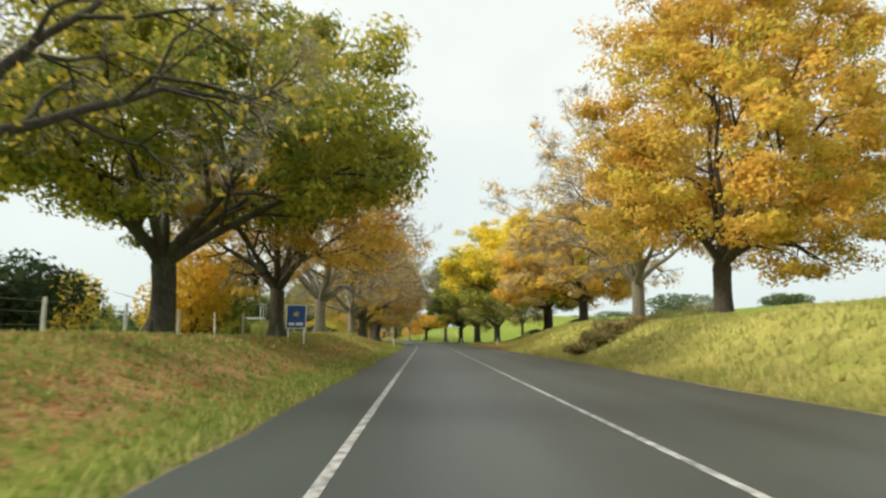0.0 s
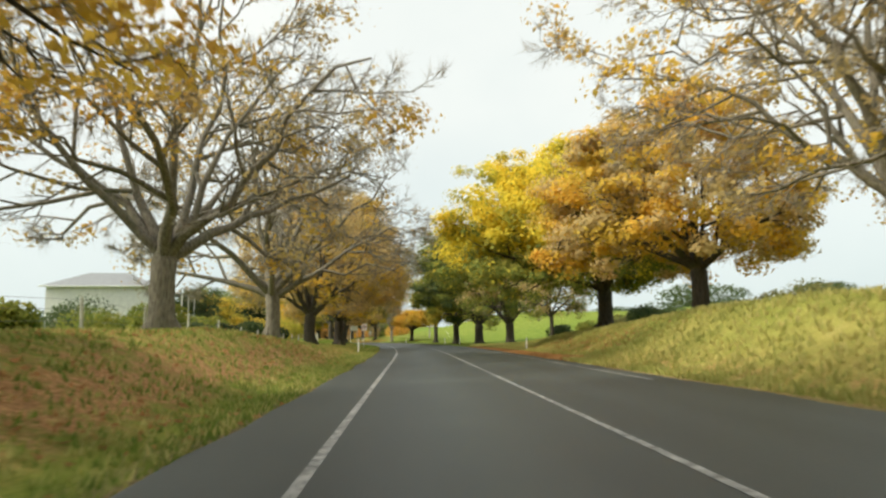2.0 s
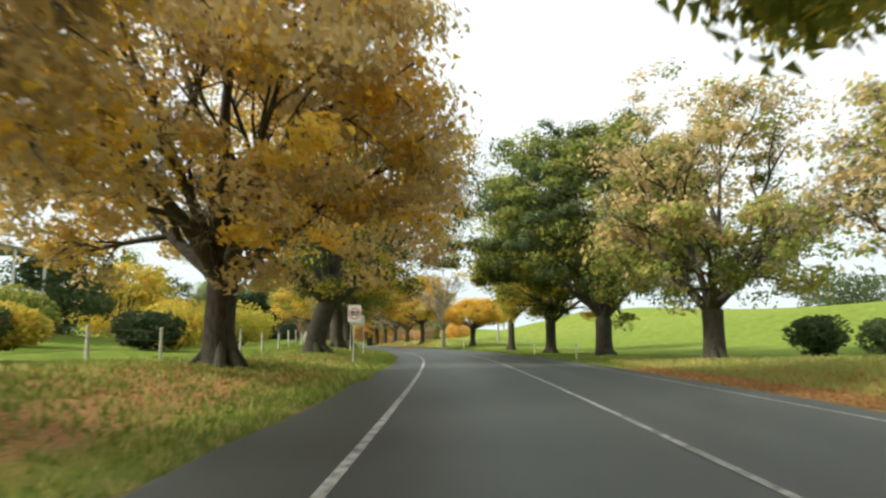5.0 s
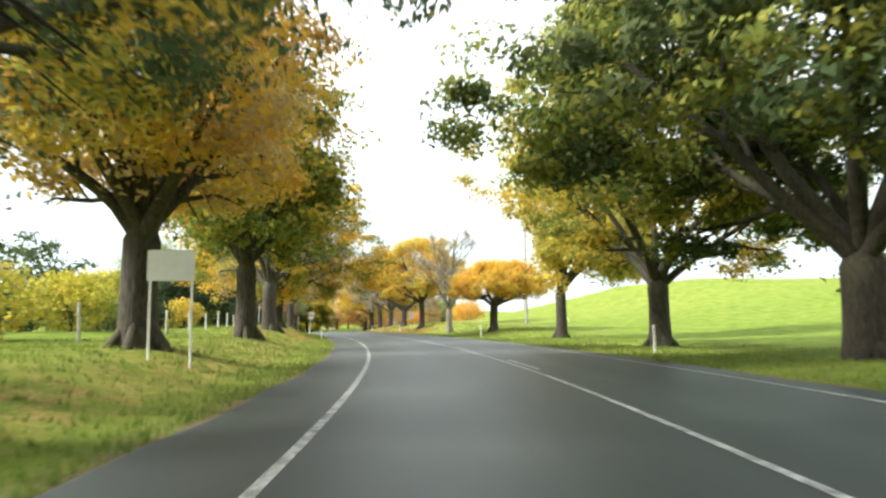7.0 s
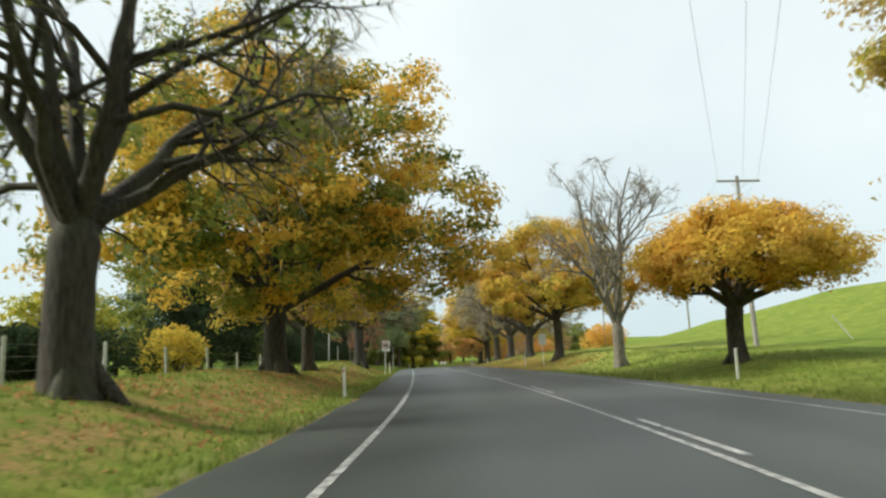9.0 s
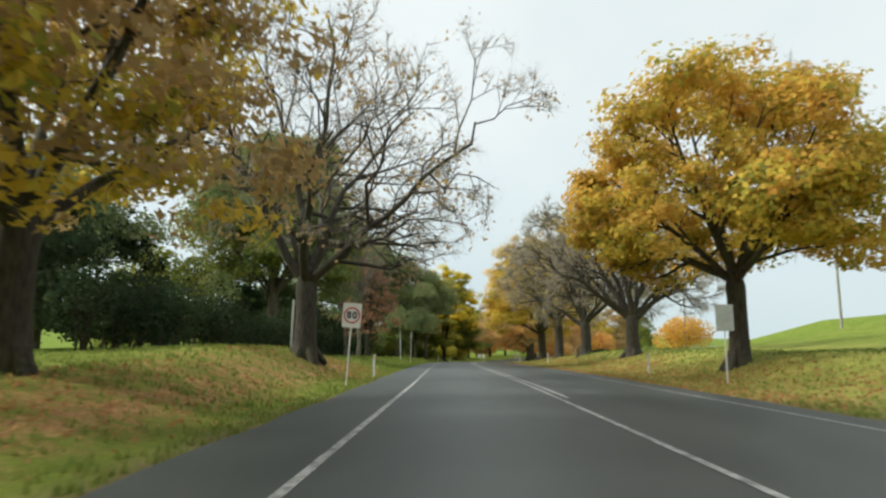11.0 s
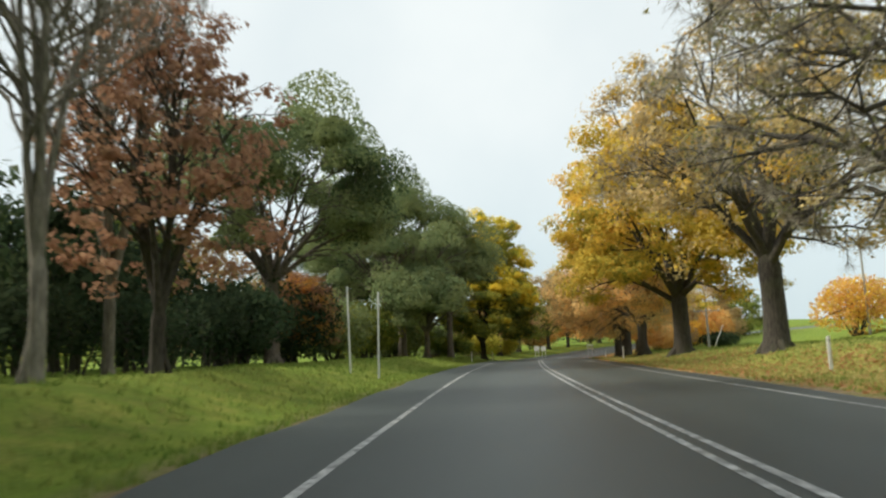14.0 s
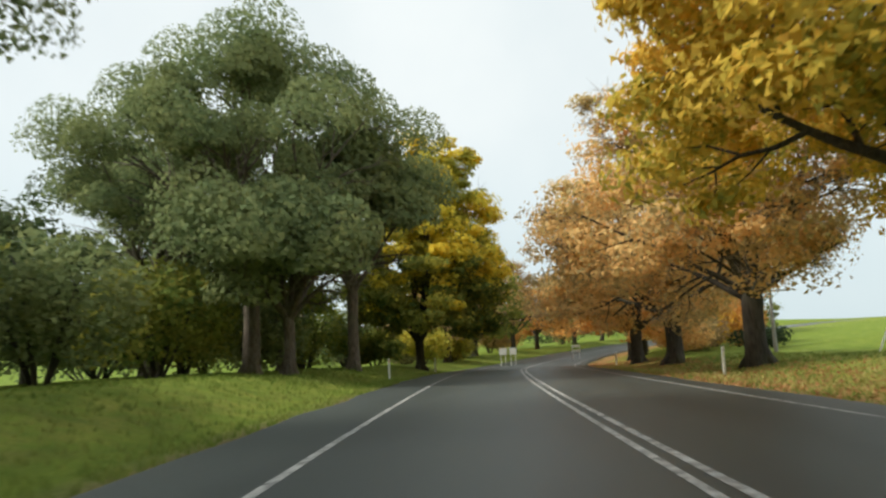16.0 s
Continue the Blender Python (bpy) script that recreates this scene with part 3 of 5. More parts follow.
def curve3(a, c, b, n):
    t = np.linspace(0, 1, n)[:, None]
    return a * (1 - t) ** 2 + 2 * c * t * (1 - t) + b * t ** 2


def smooth_line(p, n):
    """n places along a smooth line through the given ones."""
    t, q = np.linspace(0, len(p) - 1, n), np.arange(len(p))
    soft = np.stack([np.interp(t, q, p[:, k]) for k in range(3)], axis=1)
    soft[1:-1] = (soft[:-2] + 2 * soft[1:-1] + soft[2:]) / 4
    return soft


def unit(v):
    return v / (np.linalg.norm(v) + 1e-9)


class Crown:
    """An uneven egg: broadest a third of the way up, with lobes."""

    def __init__(self, rng, h, width, base, off=(0, 0), skirt=3.2):
        self.skirt = skirt
        self.c = np.array([off[0], off[1], base + 0.40 * (h - base)])
        self.r, self.up, self.down = width / 2, h - self.c[2], self.c[2] - base
        self.ph = rng.uniform(0, 6.28, 6)

    def lobes(self, d):
        az = np.arctan2(d[..., 1], d[..., 0])
        p = self.ph
        return 1.0 + 0.09 * np.sin(3 * az + p[0]) + 0.07 * np.sin(5 * az + p[1] + 3 * d[..., 2]) + 0.06 * np.sin(7 * d[..., 2] + p[2] + 2 * az) + 0.05 * np.sin(9 * az + p[3])

    def place(self, d, k):
        """The place in the direction d (unit vectors), at k of the way from the middle to the skin."""
        d = np.asarray(d, float)
        v = np.where(d[..., 2] > 0, self.up, self.down)
        z = np.minimum(np.abs(d[..., 2]), 0.995)
        full = np.sqrt((1 - z ** np.where(d[..., 2] > 0, 2.0, self.skirt)) / (1 - z ** 2))   # a full skirt below
        s = np.stack([d[..., 0] * self.r * full, d[..., 1] * self.r * full, d[..., 2] * v], axis=-1)
        return self.c + s * (k * self.lobes(d))[..., None]

    def depth(self, p):
        q = p - self.c
        v = self.up if q[2] > 0 else self.down
        e = np.array([q[0] / self.r, q[1] / self.r, q[2] / v])
        g = np.linalg.norm(e)
        return g / float(self.lobes(unit(e))), e


def grow(rng, crown, fork, tr, limbs, depth, low, up, droop, lean, wild, stout=1.0):
    """The wood of a tree: the trunk, and for every limb its own tubes; also the twigs' ends."""
    top = np.array([lean[0], lean[1], fork])
    tz = np.array([0, 0.05, 0.12, 0.25, 0.45, 0.7, 0.88, 1.0])
    bend = rng.uniform(-0.1, 0.1, 2)
    tp = np.stack([lean[0] * tz ** 1.4 + bend[0] * np.sin(tz * 3.1), lean[1] * tz ** 1.4 + bend[1] * np.sin(tz * 3.1), tz * (fork + 0.5) - 0.35], axis=1)
    trunk = [(tp, tr * np.array([1.6, 1.38, 1.18, 1.05, 0.96, 0.93, 0.98, 0.7]), 14)]
    for k in range(5):   # root buttresses
        a = rng.uniform(0, 6.28)
        d = np.array([math.cos(a), math.sin(a), 0])
        p = np.array([d * tr * 0.55 + [0, 0, 0.9], d * tr * 0.95 + [0, 0, 0.35], d * tr * 1.5 + [0, 0, 0.0], d * tr * 2.1 + [0, 0, -0.3]])
        trunk.append((p, tr * np.array([0.18, 0.32, 0.34, 0.2]), 6))
    limb_paths, ends = [], []
    az0 = rng.uniform(0, 6.28)
    for i in range(limbs):
        mine = []
        az = az0 + i * 2.399963 + rng.normal(0, 0.25)
        k = (i + 0.5) / limbs
        el = low + (1.4 - low) * k ** 1.35 + rng.normal(0, 0.08)
        dirv = np.array([math.cos(az) * math.cos(el), math.sin(az) * math.cos(el), math.sin(el)])
        end = crown.place(dirv, np.float64(rng.uniform(0.72, 0.9)))
        start = top - np.array([0, 0, rng.uniform(0.0, 0.16) * fork * (1 - k)])
        span = np.linalg.norm(end - start)
        ctrl = start + (end - start) * 0.42 + np.array([0, 0, up * (1 - k) * span * 0.55]) + rng.normal(0, 0.07 * wild, 3) * span * 0.5
        p = curve3(start, ctrl, end, 10)
        p[2:-1] += np.cumsum(rng.normal(0, 0.05 * wild, (7, 3)), axis=0) * span / 8
        rad = tr * stout * rng.uniform(0.40, 0.58) * (1 - 0.9 * np.linspace(0, 1, 10) ** 0.7) + 0.018
        mine.append((p, rad, 8))
        nodes = [(p, rad)]
        for lv in range(depth - 1):
            nxt = []
            for p, rad in nodes:
                L = np.linalg.norm(np.diff(p, axis=0), axis=1).sum()
                m = ((6, 5, 4) if depth > 3 else (6, 4, 4))[lv] + int(rng.random() < 0.5)
                for j in range(m):
                    t = (0.22, 0.25, 0.2)[lv] + (0.78, 0.75, 0.8)[lv] * (j + rng.random()) / m
                    q = min(t, 0.999) * (len(p) - 1)
                    i0 = int(q)
                    st = p[i0] + (p[i0 + 1] - p[i0]) * (q - i0)
                    tg = unit(p[i0 + 1] - p[i0])
                    side = unit(np.cross(tg, rng.normal(size=3)))
                    outw = unit(st - crown.c)
                    dv = unit(tg * 0.7 + side * 0.8 + outw * 0.3 + np.array([0, 0, 0.5 * up - droop]))
                    ln = L * ((0.50, 0.46, 0.42) if depth > 3 else (0.42, 0.45, 0.42))[lv] * rng.uniform(0.65, 1.2) * (1.15 - 0.4 * t)
                    en = st + dv * ln
                    g, e = crown.depth(en)
                    if g > 1.0:
                        en = en + (crown.c + (en - crown.c) / g - en) * 0.85
                    n = (5, 3, 2)[lv]
                    ct = (st + en) / 2 + side * ln * 0.12 + np.array([0, 0, 0.10 - 0.5 * droop]) * ln
                    c = curve3(st, ct, en, n)
                    c[1:-1] += rng.normal(0, 0.018 * wild, (n - 2, 3)) * ln if n > 2 else 0
                    r0 = max(0.008, min(rad[i0] * 0.6, 0.016 + 0.016 * ln * (2.2 if lv == 0 else 1)))
                    rr = r0 * (1 - 0.8 * np.linspace(0, 1, n)) + 0.004
                    mine.append((c, rr, (5, 3, 3)[lv]))
                    nxt.append((c, rr))
            nodes = nxt
        ends += [q for q, _ in nodes]
        limb_paths.append(mine)
    return trunk, limb_paths, ends


def twigs(rng, ends, each, length, up, droop):
    """Fine last twigs: thin slivers off the ends of the branches."""
    P = np.array([e[[0, -1]] for e in ends])
    k = np.repeat(np.arange(len(P)), each)
    t = rng.uniform(0.25, 1.0, len(k))[:, None]
    st = P[k, 0] * (1 - t) + P[k, 1] * t
    tg = P[k, 1] - P[k, 0]
    tg /= np.linalg.norm(tg, axis=1)[:, None] + 1e-9
    d = tg + rng.normal(size=(len(k), 3)) * 0.6 + np.array([0, 0, 0.35 * up - droop])
    d /= np.linalg.norm(d, axis=1)[:, None] + 1e-9
    en = st + d * (length * rng.uniform(0.5, 1.3, len(k)))[:, None]
    w = np.cross(d, rng.normal(size=(len(k), 3)))
    w /= np.linalg.norm(w, axis=1)[:, None] + 1e-9
    r = 0.0085
    V = np.stack([st + w * r, st - w * r, en], axis=1).reshape(-1, 3)
    F = np.arange(len(k) * 3).reshape(-1, 3)
    return V, F


def tree(name, s, u, h, width, fork, tr, leaf, count, label, category="tree", seed=1, size=0.26, clump=0.60, flat=0.55, depth=3, wood=None, limbs=9, base=None,
         low=-0.35, up=0.15, droop=0.0, skin=0.5, clumps=330, leafdroop=0.1, lean=(0, 0), off=(0, 0), group="trees along the avenue", wild=1.0, second=None, fine=0, under=None, dome=False, stout=1.0, boughs=(), skirt=3.2):
    """A broad-leaved tree. off: how far the crown stands to the right of and ahead of the trunk; under: the leaf colour
    of the low boughs.
    """
    count, size = int(count * 1.05), size * 0.96
    rng = np.random.default_rng(seed)
    ob = thing(name, at(s, u), heading_at(s), label, category, group)
    crown = Crown(rng, h, width, fork * 0.75 if base is None else base, off, skirt)
    trunk, limb_paths, ends = grow(rng, crown, fork, tr, limbs, depth, low, up, droop, lean, wild, stout)
    wood = wood or BARK
    V, F = tubes(trunk)
    fast_mesh("trunk", V, F, wood, ob, True)
    for pts, r0 in boughs:   # heavy boughs of a shape of their own, with side branches
        p = smooth_line(np.array(pts, float), 14)
        mine = [(p, r0 * (1 - 0.85 * np.linspace(0, 1, 14) ** 0.8) + 0.02, 10)]
        for j in range(9):
            i = rng.integers(5, 14)
            e = p[i] + unit(rng.normal(size=3) + np.array([0, 0, 0.4])) * rng.uniform(1.2, 2.6)
            q = curve3(p[i], (p[i] + e) / 2 + rng.normal(0, 0.25, 3), e, 5)
            mine.append((q, np.linspace(0.05, 0.012, 5), 5))
            ends.append(q)
        limb_paths.append(mine)
    for mine in limb_paths:
        V, F = tubes(mine)
        fast_mesh("limb", V, F, wood, ob, True)
    if fine:
        V, F = twigs(rng, ends, int(fine * 1.7), 0.62, up, droop)
        tagged(fast_mesh("twig_haze", V, F, TWIG, ob), kind="stuff")
    if count:
        E = np.array([e[-1] for e in ends])
        n_end = int(clumps * (1 - skin))
        A = E[rng.integers(0, len(E), n_end)]
        d = rng.normal(size=(clumps - n_end, 3))
        d /= np.linalg.norm(d, axis=1)[:, None]
        d[:, 2] = np.where(d[:, 2] < -0.75, -d[:, 2], d[:, 2])
        if dome:   # an umbrella of leaf domes over a few lower ones
            high = rng.random(len(d)) < 0.6
            d[:, 2] = np.where(high, np.abs(d[:, 2]) * 0.9 + 0.12, d[:, 2])
            d /= np.linalg.norm(d, axis=1)[:, None]
        B = crown.place(d, rng.uniform(0.6 if dome else 0.35, 1.0, len(d)) ** 0.45 * 0.96)
        C = np.concatenate([A, B]) if len(B) else A
        rad = rng.uniform(0.6, 1.35, len(C))
        idx = rng.integers(0, len(C), count)
        q = rng.normal(size=(count, 3))
        q *= (rng.random(count) ** (0.22 if dome else 0.42) * (1.35 if dome else 1.75) / (np.linalg.norm(q, axis=1) + 1e-9))[:, None]
        if dome:
            q[:, 2] = np.abs(q[:, 2]) * 1.3 - 0.25
        c = C[idx] + q * np.array([clump, clump, clump * flat]) * rad[idx][:, None]
        way = q / (np.linalg.norm(q, axis=1)[:, None] + 1e-9) + 0.7 * (C[idx] - crown.c) / (crown.r + 1e-9) + np.array([0, 0, 0.35])
        if dome:   # hanging leaves show their flat sides
            way[:, 2] *= 0.35
        V, F = leaves(rng, c, size, droop=leafdroop, out=way * 1.1)
        mats, kind = [LEAF[leaf]], np.zeros(len(C), dtype=np.int32)
        if second:
            mats.append(LEAF[second[0]])
            kind[rng.random(len(C)) < second[1]] = 1
        if under:
            mats.append(LEAF[under])
            e = (C[:, 2] - crown.c[2]) / (crown.up + crown.down) + rng.normal(0, 0.07, len(C))
            kind[e < -0.06] = len(mats) - 1
        pick = np.where(rng.random(count) < 0.1, rng.integers(0, len(mats), count), kind[idx])
        fast_mesh("crown", V, F, mats, ob, False, pick)
    return ob

OAK = "old spreading oak beside the road, "


def right_row():
    tree("oak_tree", 40, 17.6, 23, 21, 3.6, 0.55, "amber", 130000, OAK + "dense amber leaves", seed=11, second=("mixed", 0.35), off=(1.8, 0), clump=0.72, clumps=950, skin=0.62, base=1.6)
    tree("oak_tree", 55.8, 17.4, 19, 22, 3.4, 0.52, "straw_tan", 12000, OAK + "thinning tan leaves on grey twigs", seed=12, second=("gold", 0.5), depth=4, skin=0.1, clumps=260, size=0.24, off=(-1, 0), fine=10, wood=BARK_PALE, droop=0.14, limbs=11, stout=0.95, wild=2.4, up=0.25)
    tree("oak_tree", 71.1, 16.4, 13, 15.5, 2.8, 0.50, "straw_tan", 64000, OAK + "tan and dull orange leaves", seed=13, second=("gold", 0.5), base=1.4, clumps=460, fine=4, depth=4, off=(-0.8, 0), skin=0.6)
    # low boughs: late green leaves, plus underside shade put into their colour
    tree("oak_tree", 87.3, 15.8, 15.0, 20.5, 3.2, 0.62, "yellow", 105000, "old spreading oak, bright yellow crown, greener below", seed=14, second=("lime", 0.25), off=(-3.2, 0), clumps=900, base=1.6, size=0.30, under="green", clump=0.72, skin=0.7)
    tree("young_tree", 103.3, 15.2, 8.8, 8.6, 2.6, 0.22, "straw_tan", 6500, "small forked roadside tree with few tan leaves", seed=15, second=("green", 0.4), limbs=7, low=0.0, up=0.3, skin=0.1, depth=4, fine=4, droop=0.1)
    tree("oak_tree", 117.2, 13.5, 15, 13.5, 2.7, 0.55, "straw_tan", 30000, "old roadside oak, pale tan top and green low boughs", seed=16, second=("green", 0.35), under="green", depth=4, fine=5, base=1.4, clumps=380, skin=0.4)
    tree("oak_tree", 134.5, 13.3, 18.5, 20.0, 3.0, 0.66, "green", 120000, OAK + "heavy trunk and green leaves", seed=17, second=("far", 0.5), off=(-1.4, 0), clumps=850, skin=0.65, base=3.0, skirt=1.8, size=0.28, clump=0.7)
    tree("oak_tree", 147.4, 12.9, 17.5, 18.0, 3.2, 0.52, "mixed", 62000, "old roadside oak turning from green to yellow", seed=18, second=("green", 0.5), skin=0.35, size=0.22, base=3.2, skirt=2.0, clumps=480, off=(-1.2, 0))
    tree("elm_tree", 163.0, 13.4, 19, 9.8, 3.4, 0.40, "lime", 66000, "tall oval elm with pale yellow leaves beside road", seed=19, second=("straw_tan", 0.5), off=(2.6, 0), under="mixed", limbs=10, low=-0.3, up=0.3, base=1.7, clumps=560)
    tree("oak_tree", 176.9, 12.4, 6.5, 9.6, 2.3, 0.38, "gold", 46000, "low flat-topped tree with golden orange leaves", seed=20, second=("amber", 0.35), low=0.05, clump=0.36, flat=0.7, up=0.1, base=2.9, clumps=560, size=0.17, skin=0.7, off=(0.4, 0), depth=4)
    tree("bare_tree", 188.0, 10.6, 12.6, 8.6, 2.4, 0.34, "tan", 0, "bare upright tree with pale grey branches", seed=21, depth=4, wood=BARK_PALE, up=0.35, low=0.1, fine=2, limbs=8, wild=1.6)
    tree("oak_tree", 210.0, 11.7, 12.8, 14, 3.6, 0.40, "amber", 50000, OAK + "amber and orange leaves", seed=22, second=("mixed", 0.5), base=2.8, clumps=560, fine=2, depth=4, skin=0.4)
    tree("bare_tree", 228.9, 12.3, 12.8, 14.5, 2.6, 0.46, "tan", 0, "bare spreading roadside tree with grey twigs", seed=23, depth=4, wood=BARK, fine=12, low=-0.3, base=1.8, up=0.32, droop=0.12, wild=2.8, stout=0.9, limbs=11)
    tree("bare_tree", 247.3, 12.4, 15, 17, 3.0, 0.50, "straw_bush", 9000, "nearly bare spreading tree with last tan leaves", seed=24, depth=4, wood=BARK, size=0.17, fine=10, low=-0.2, skin=0.0, up=0.32, droop=0.12, wild=2.6, stout=0.9, limbs=11, base=2.0)
    tree("oak_tree", 263.1, 11.9, 16.5, 16, 4.2, 0.52, "straw_tan", 24000, "tall thin-leaved oak with grey twigs", seed=25, depth=4, size=0.22, fine=9, stout=0.8, limbs=12, wood=BARK, low=-0.1, skin=0.1, second=("gold", 0.35), base=2.6, clumps=420)
    tree("oak_tree", 279.1, 11.3, 16.8, 16, 4.0, 0.56, "mixed", 84000, OAK + "yellow green and gold leaves", seed=26, second=("gold", 0.35), base=3.2, clumps=700, skin=0.6, off=(-0.6, 0))
    tree("oak_tree", 291.6, 10.6, 11.0, 12.0, 2.8, 0.42, "peach", 40000, "roadside tree with tan orange leaves thinning", seed=27, fine=5, second=("straw_tan", 0.5), skin=0.45, stout=0.75, depth=4, base=2.2, off=(-1.8, 0), clumps=420, size=0.22)
    tree("oak_tree", 304.6, 10.4, 12, 14.5, 2.6, 0.48, "peach", 44000, "roadside tree with dense orange leaves", seed=28, second=("straw_tan", 0.4), base=2.2, clumps=520, skin=0.55, size=0.24, off=(-0.8, 0))
    tree("oak_tree", 318, 10.2, 11.5, 13.5, 2.6, 0.46, "orange", 30000, "roadside tree with dense orange leaves", seed=29, second=("straw_tan", 0.4), base=2.0, clumps=400, skin=0.55)
    for k, (s, leaf) in enumerate(((331, "orange"), (343, "tan"), (356, "orange"), (369, "tan"), (384, "mixed"), (400, "tan"), (418, "green"))):
        tree("oak_tree", s, 10.5 + (k % 2), 11 + k % 3, 14, 2.6, 0.36, leaf, 9000, "distant roadside tree in autumn leaf", seed=40 + k, size=0.5, clumps=200, clump=0.8, depth=2, base=1.2)


def left_row():
    tree("bare_tree", 12.5, -10.0, 14.5, 18.5, 3.0, 0.45, "mixed", 2600, "nearly bare spreading tree with last green leaves", seed=60, depth=4, wood=BARK, size=0.22, skin=0.0, fine=6, wild=2.4, up=0.3, droop=0.12, stout=0.9, limbs=10)
    tree("oak_tree", 27.5, -10.6, 13.0, 19.0, 3.2, 0.5, "lime", 72000, OAK + "green leaves just turning yellow", seed=61, second=("green", 0.5), clumps=760, skin=0.6, off=(0.8, 0), base=4.6, skirt=1.9)
    tree("oak_tree", 39.1, -8.5, 14, 17.5, 2.8, 0.42, "amber", 24000, "old roadside oak, sparse orange leaves on dark limbs", seed=62, depth=4, size=0.24, skin=0.1, clumps=300, fine=6, wood=BARK, limbs=11, stout=0.95, wild=2.2, up=0.3, second=("gold", 0.4))
    tree("oak_tree", 57.9, -8.9, 16, 19.5, 2.8, 0.46, "amber", 9000, "old roadside oak, nearly bare, with scattered orange leaves", seed=63, depth=4, size=0.22, second=("straw_tan", 0.5), skin=0.0, clumps=220, fine=8, wood=BARK_PALE, limbs=11, stout=0.95, wild=2.6, up=0.3, droop=0.12)
    tree("bare_tree", 72.1, -7.9, 14.5, 19, 2.8, 0.42, "tan", 1200, "bare spreading tree with long grey limbs", seed=64, depth=4, wood=BARK_PALE, size=0.2, skin=0.0, fine=8, wild=2.6, up=0.3, droop=0.1, stout=0.95, limbs=10)
    tree("oak_tree", 89.4, -8.0, 13.5, 15.5, 2.6, 0.46, "straw_tan", 26000, OAK + "thin pale tan leaves", seed=65, second=("gold", 0.3), depth=4, skin=0.1, fine=8, size=0.20, wild=1.8, droop=0.1)
    tree("oak_tree", 102, -6.6, 15.2, 15.0, 2.4, 0.46, "straw_tan", 66000, OAK + "tan and gold leaves", seed=66, second=("gold", 0.35), size=0.22, fine=6, depth=4, base=1.4, clumps=520)
    tree("oak_tree", 121.5, -7.4, 16.5, 18, 2.8, 0.58, "far", 70000, "old roadside oak with dark leaning limbs and turning leaves", seed=67, skirt=2.0, clumps=560, second=("mixed", 0.3), size=0.18, lean=(0.7, 0.3), boughs=(([(0.5, 0.2, 2.3), (1.7, 0.8, 3.5), (3.3, 1.6, 5.3), (4.2, 2.1, 8.0), (5.0, 2.4, 10.5)], 0.34),))
    tree("oak_tree", 133.8, -7.1, 14.0, 9.6, 3.0, 0.48, "gold", 52000, OAK + "rich gold and amber leaves", seed=68, second=("straw_tan", 0.5), up=0.3, size=0.21, base=2.4, clumps=440)
    tree("oak_tree", 146.4, -6.6, 12.6, 9.0, 3.2, 0.44, "green", 38000, OAK + "dark green and yellowing leaves", seed=69, skirt=2.0, second=("mixed", 0.35), up=0.25, base=2.6, clumps=440, skin=0.5, off=(0.2, 0))
    tree("oak_tree", 160.9, -6.9, 15.5, 11.5, 3.0, 0.46, "green", 2600, "old roadside oak with last green leaves, mostly bare", seed=70, depth=4, skin=0.0, clumps=170, fine=4, wild=2.0, droop=0.08)
    tree("oak_tree", 178.6, -7.2, 14.6, 18.5, 2.8, 0.5, "gold", 84000, "old roadside oak with round amber and green crown", seed=71, second=("green", 0.42), clumps=700, skin=0.6, base=2.4)
    tree("oak_tree", 194, -8.2, 12, 12.5, 2.8, 0.42, "tan", 22000, OAK + "brown and amber leaves", seed=72, second=("mixed", 0.4), base=1.8)
    tree("bare_tree", 209.9, -6.2, 15.5, 18, 3.2, 0.46, "tan", 2500, "bare spreading tree with heavy forked trunk", seed=73, depth=4, size=0.2, fine=7, skin=0.0, low=-0.2, up=0.32, droop=0.14, wild=2.8, stout=1.0, limbs=9)


def gum(name, s, u, h, w, seed, count=20000, label="tall gum tree with rounded grey-green leaf clumps", tr=0.42, fork=5.0, leaf="gum", second=None, base=None, clumps=62, size=0.30):
    tree(name, s, u, h, w, fork, tr, leaf, count, label, "tree", seed, size=size, clump=1.3, flat=0.95, depth=3, wood=BARK_GUM, limbs=13, low=-0.15, up=0.35, leafdroop=0.5, base=base,
         skin=0.55, clumps=clumps, group="gum trees", second=second, dome=True)


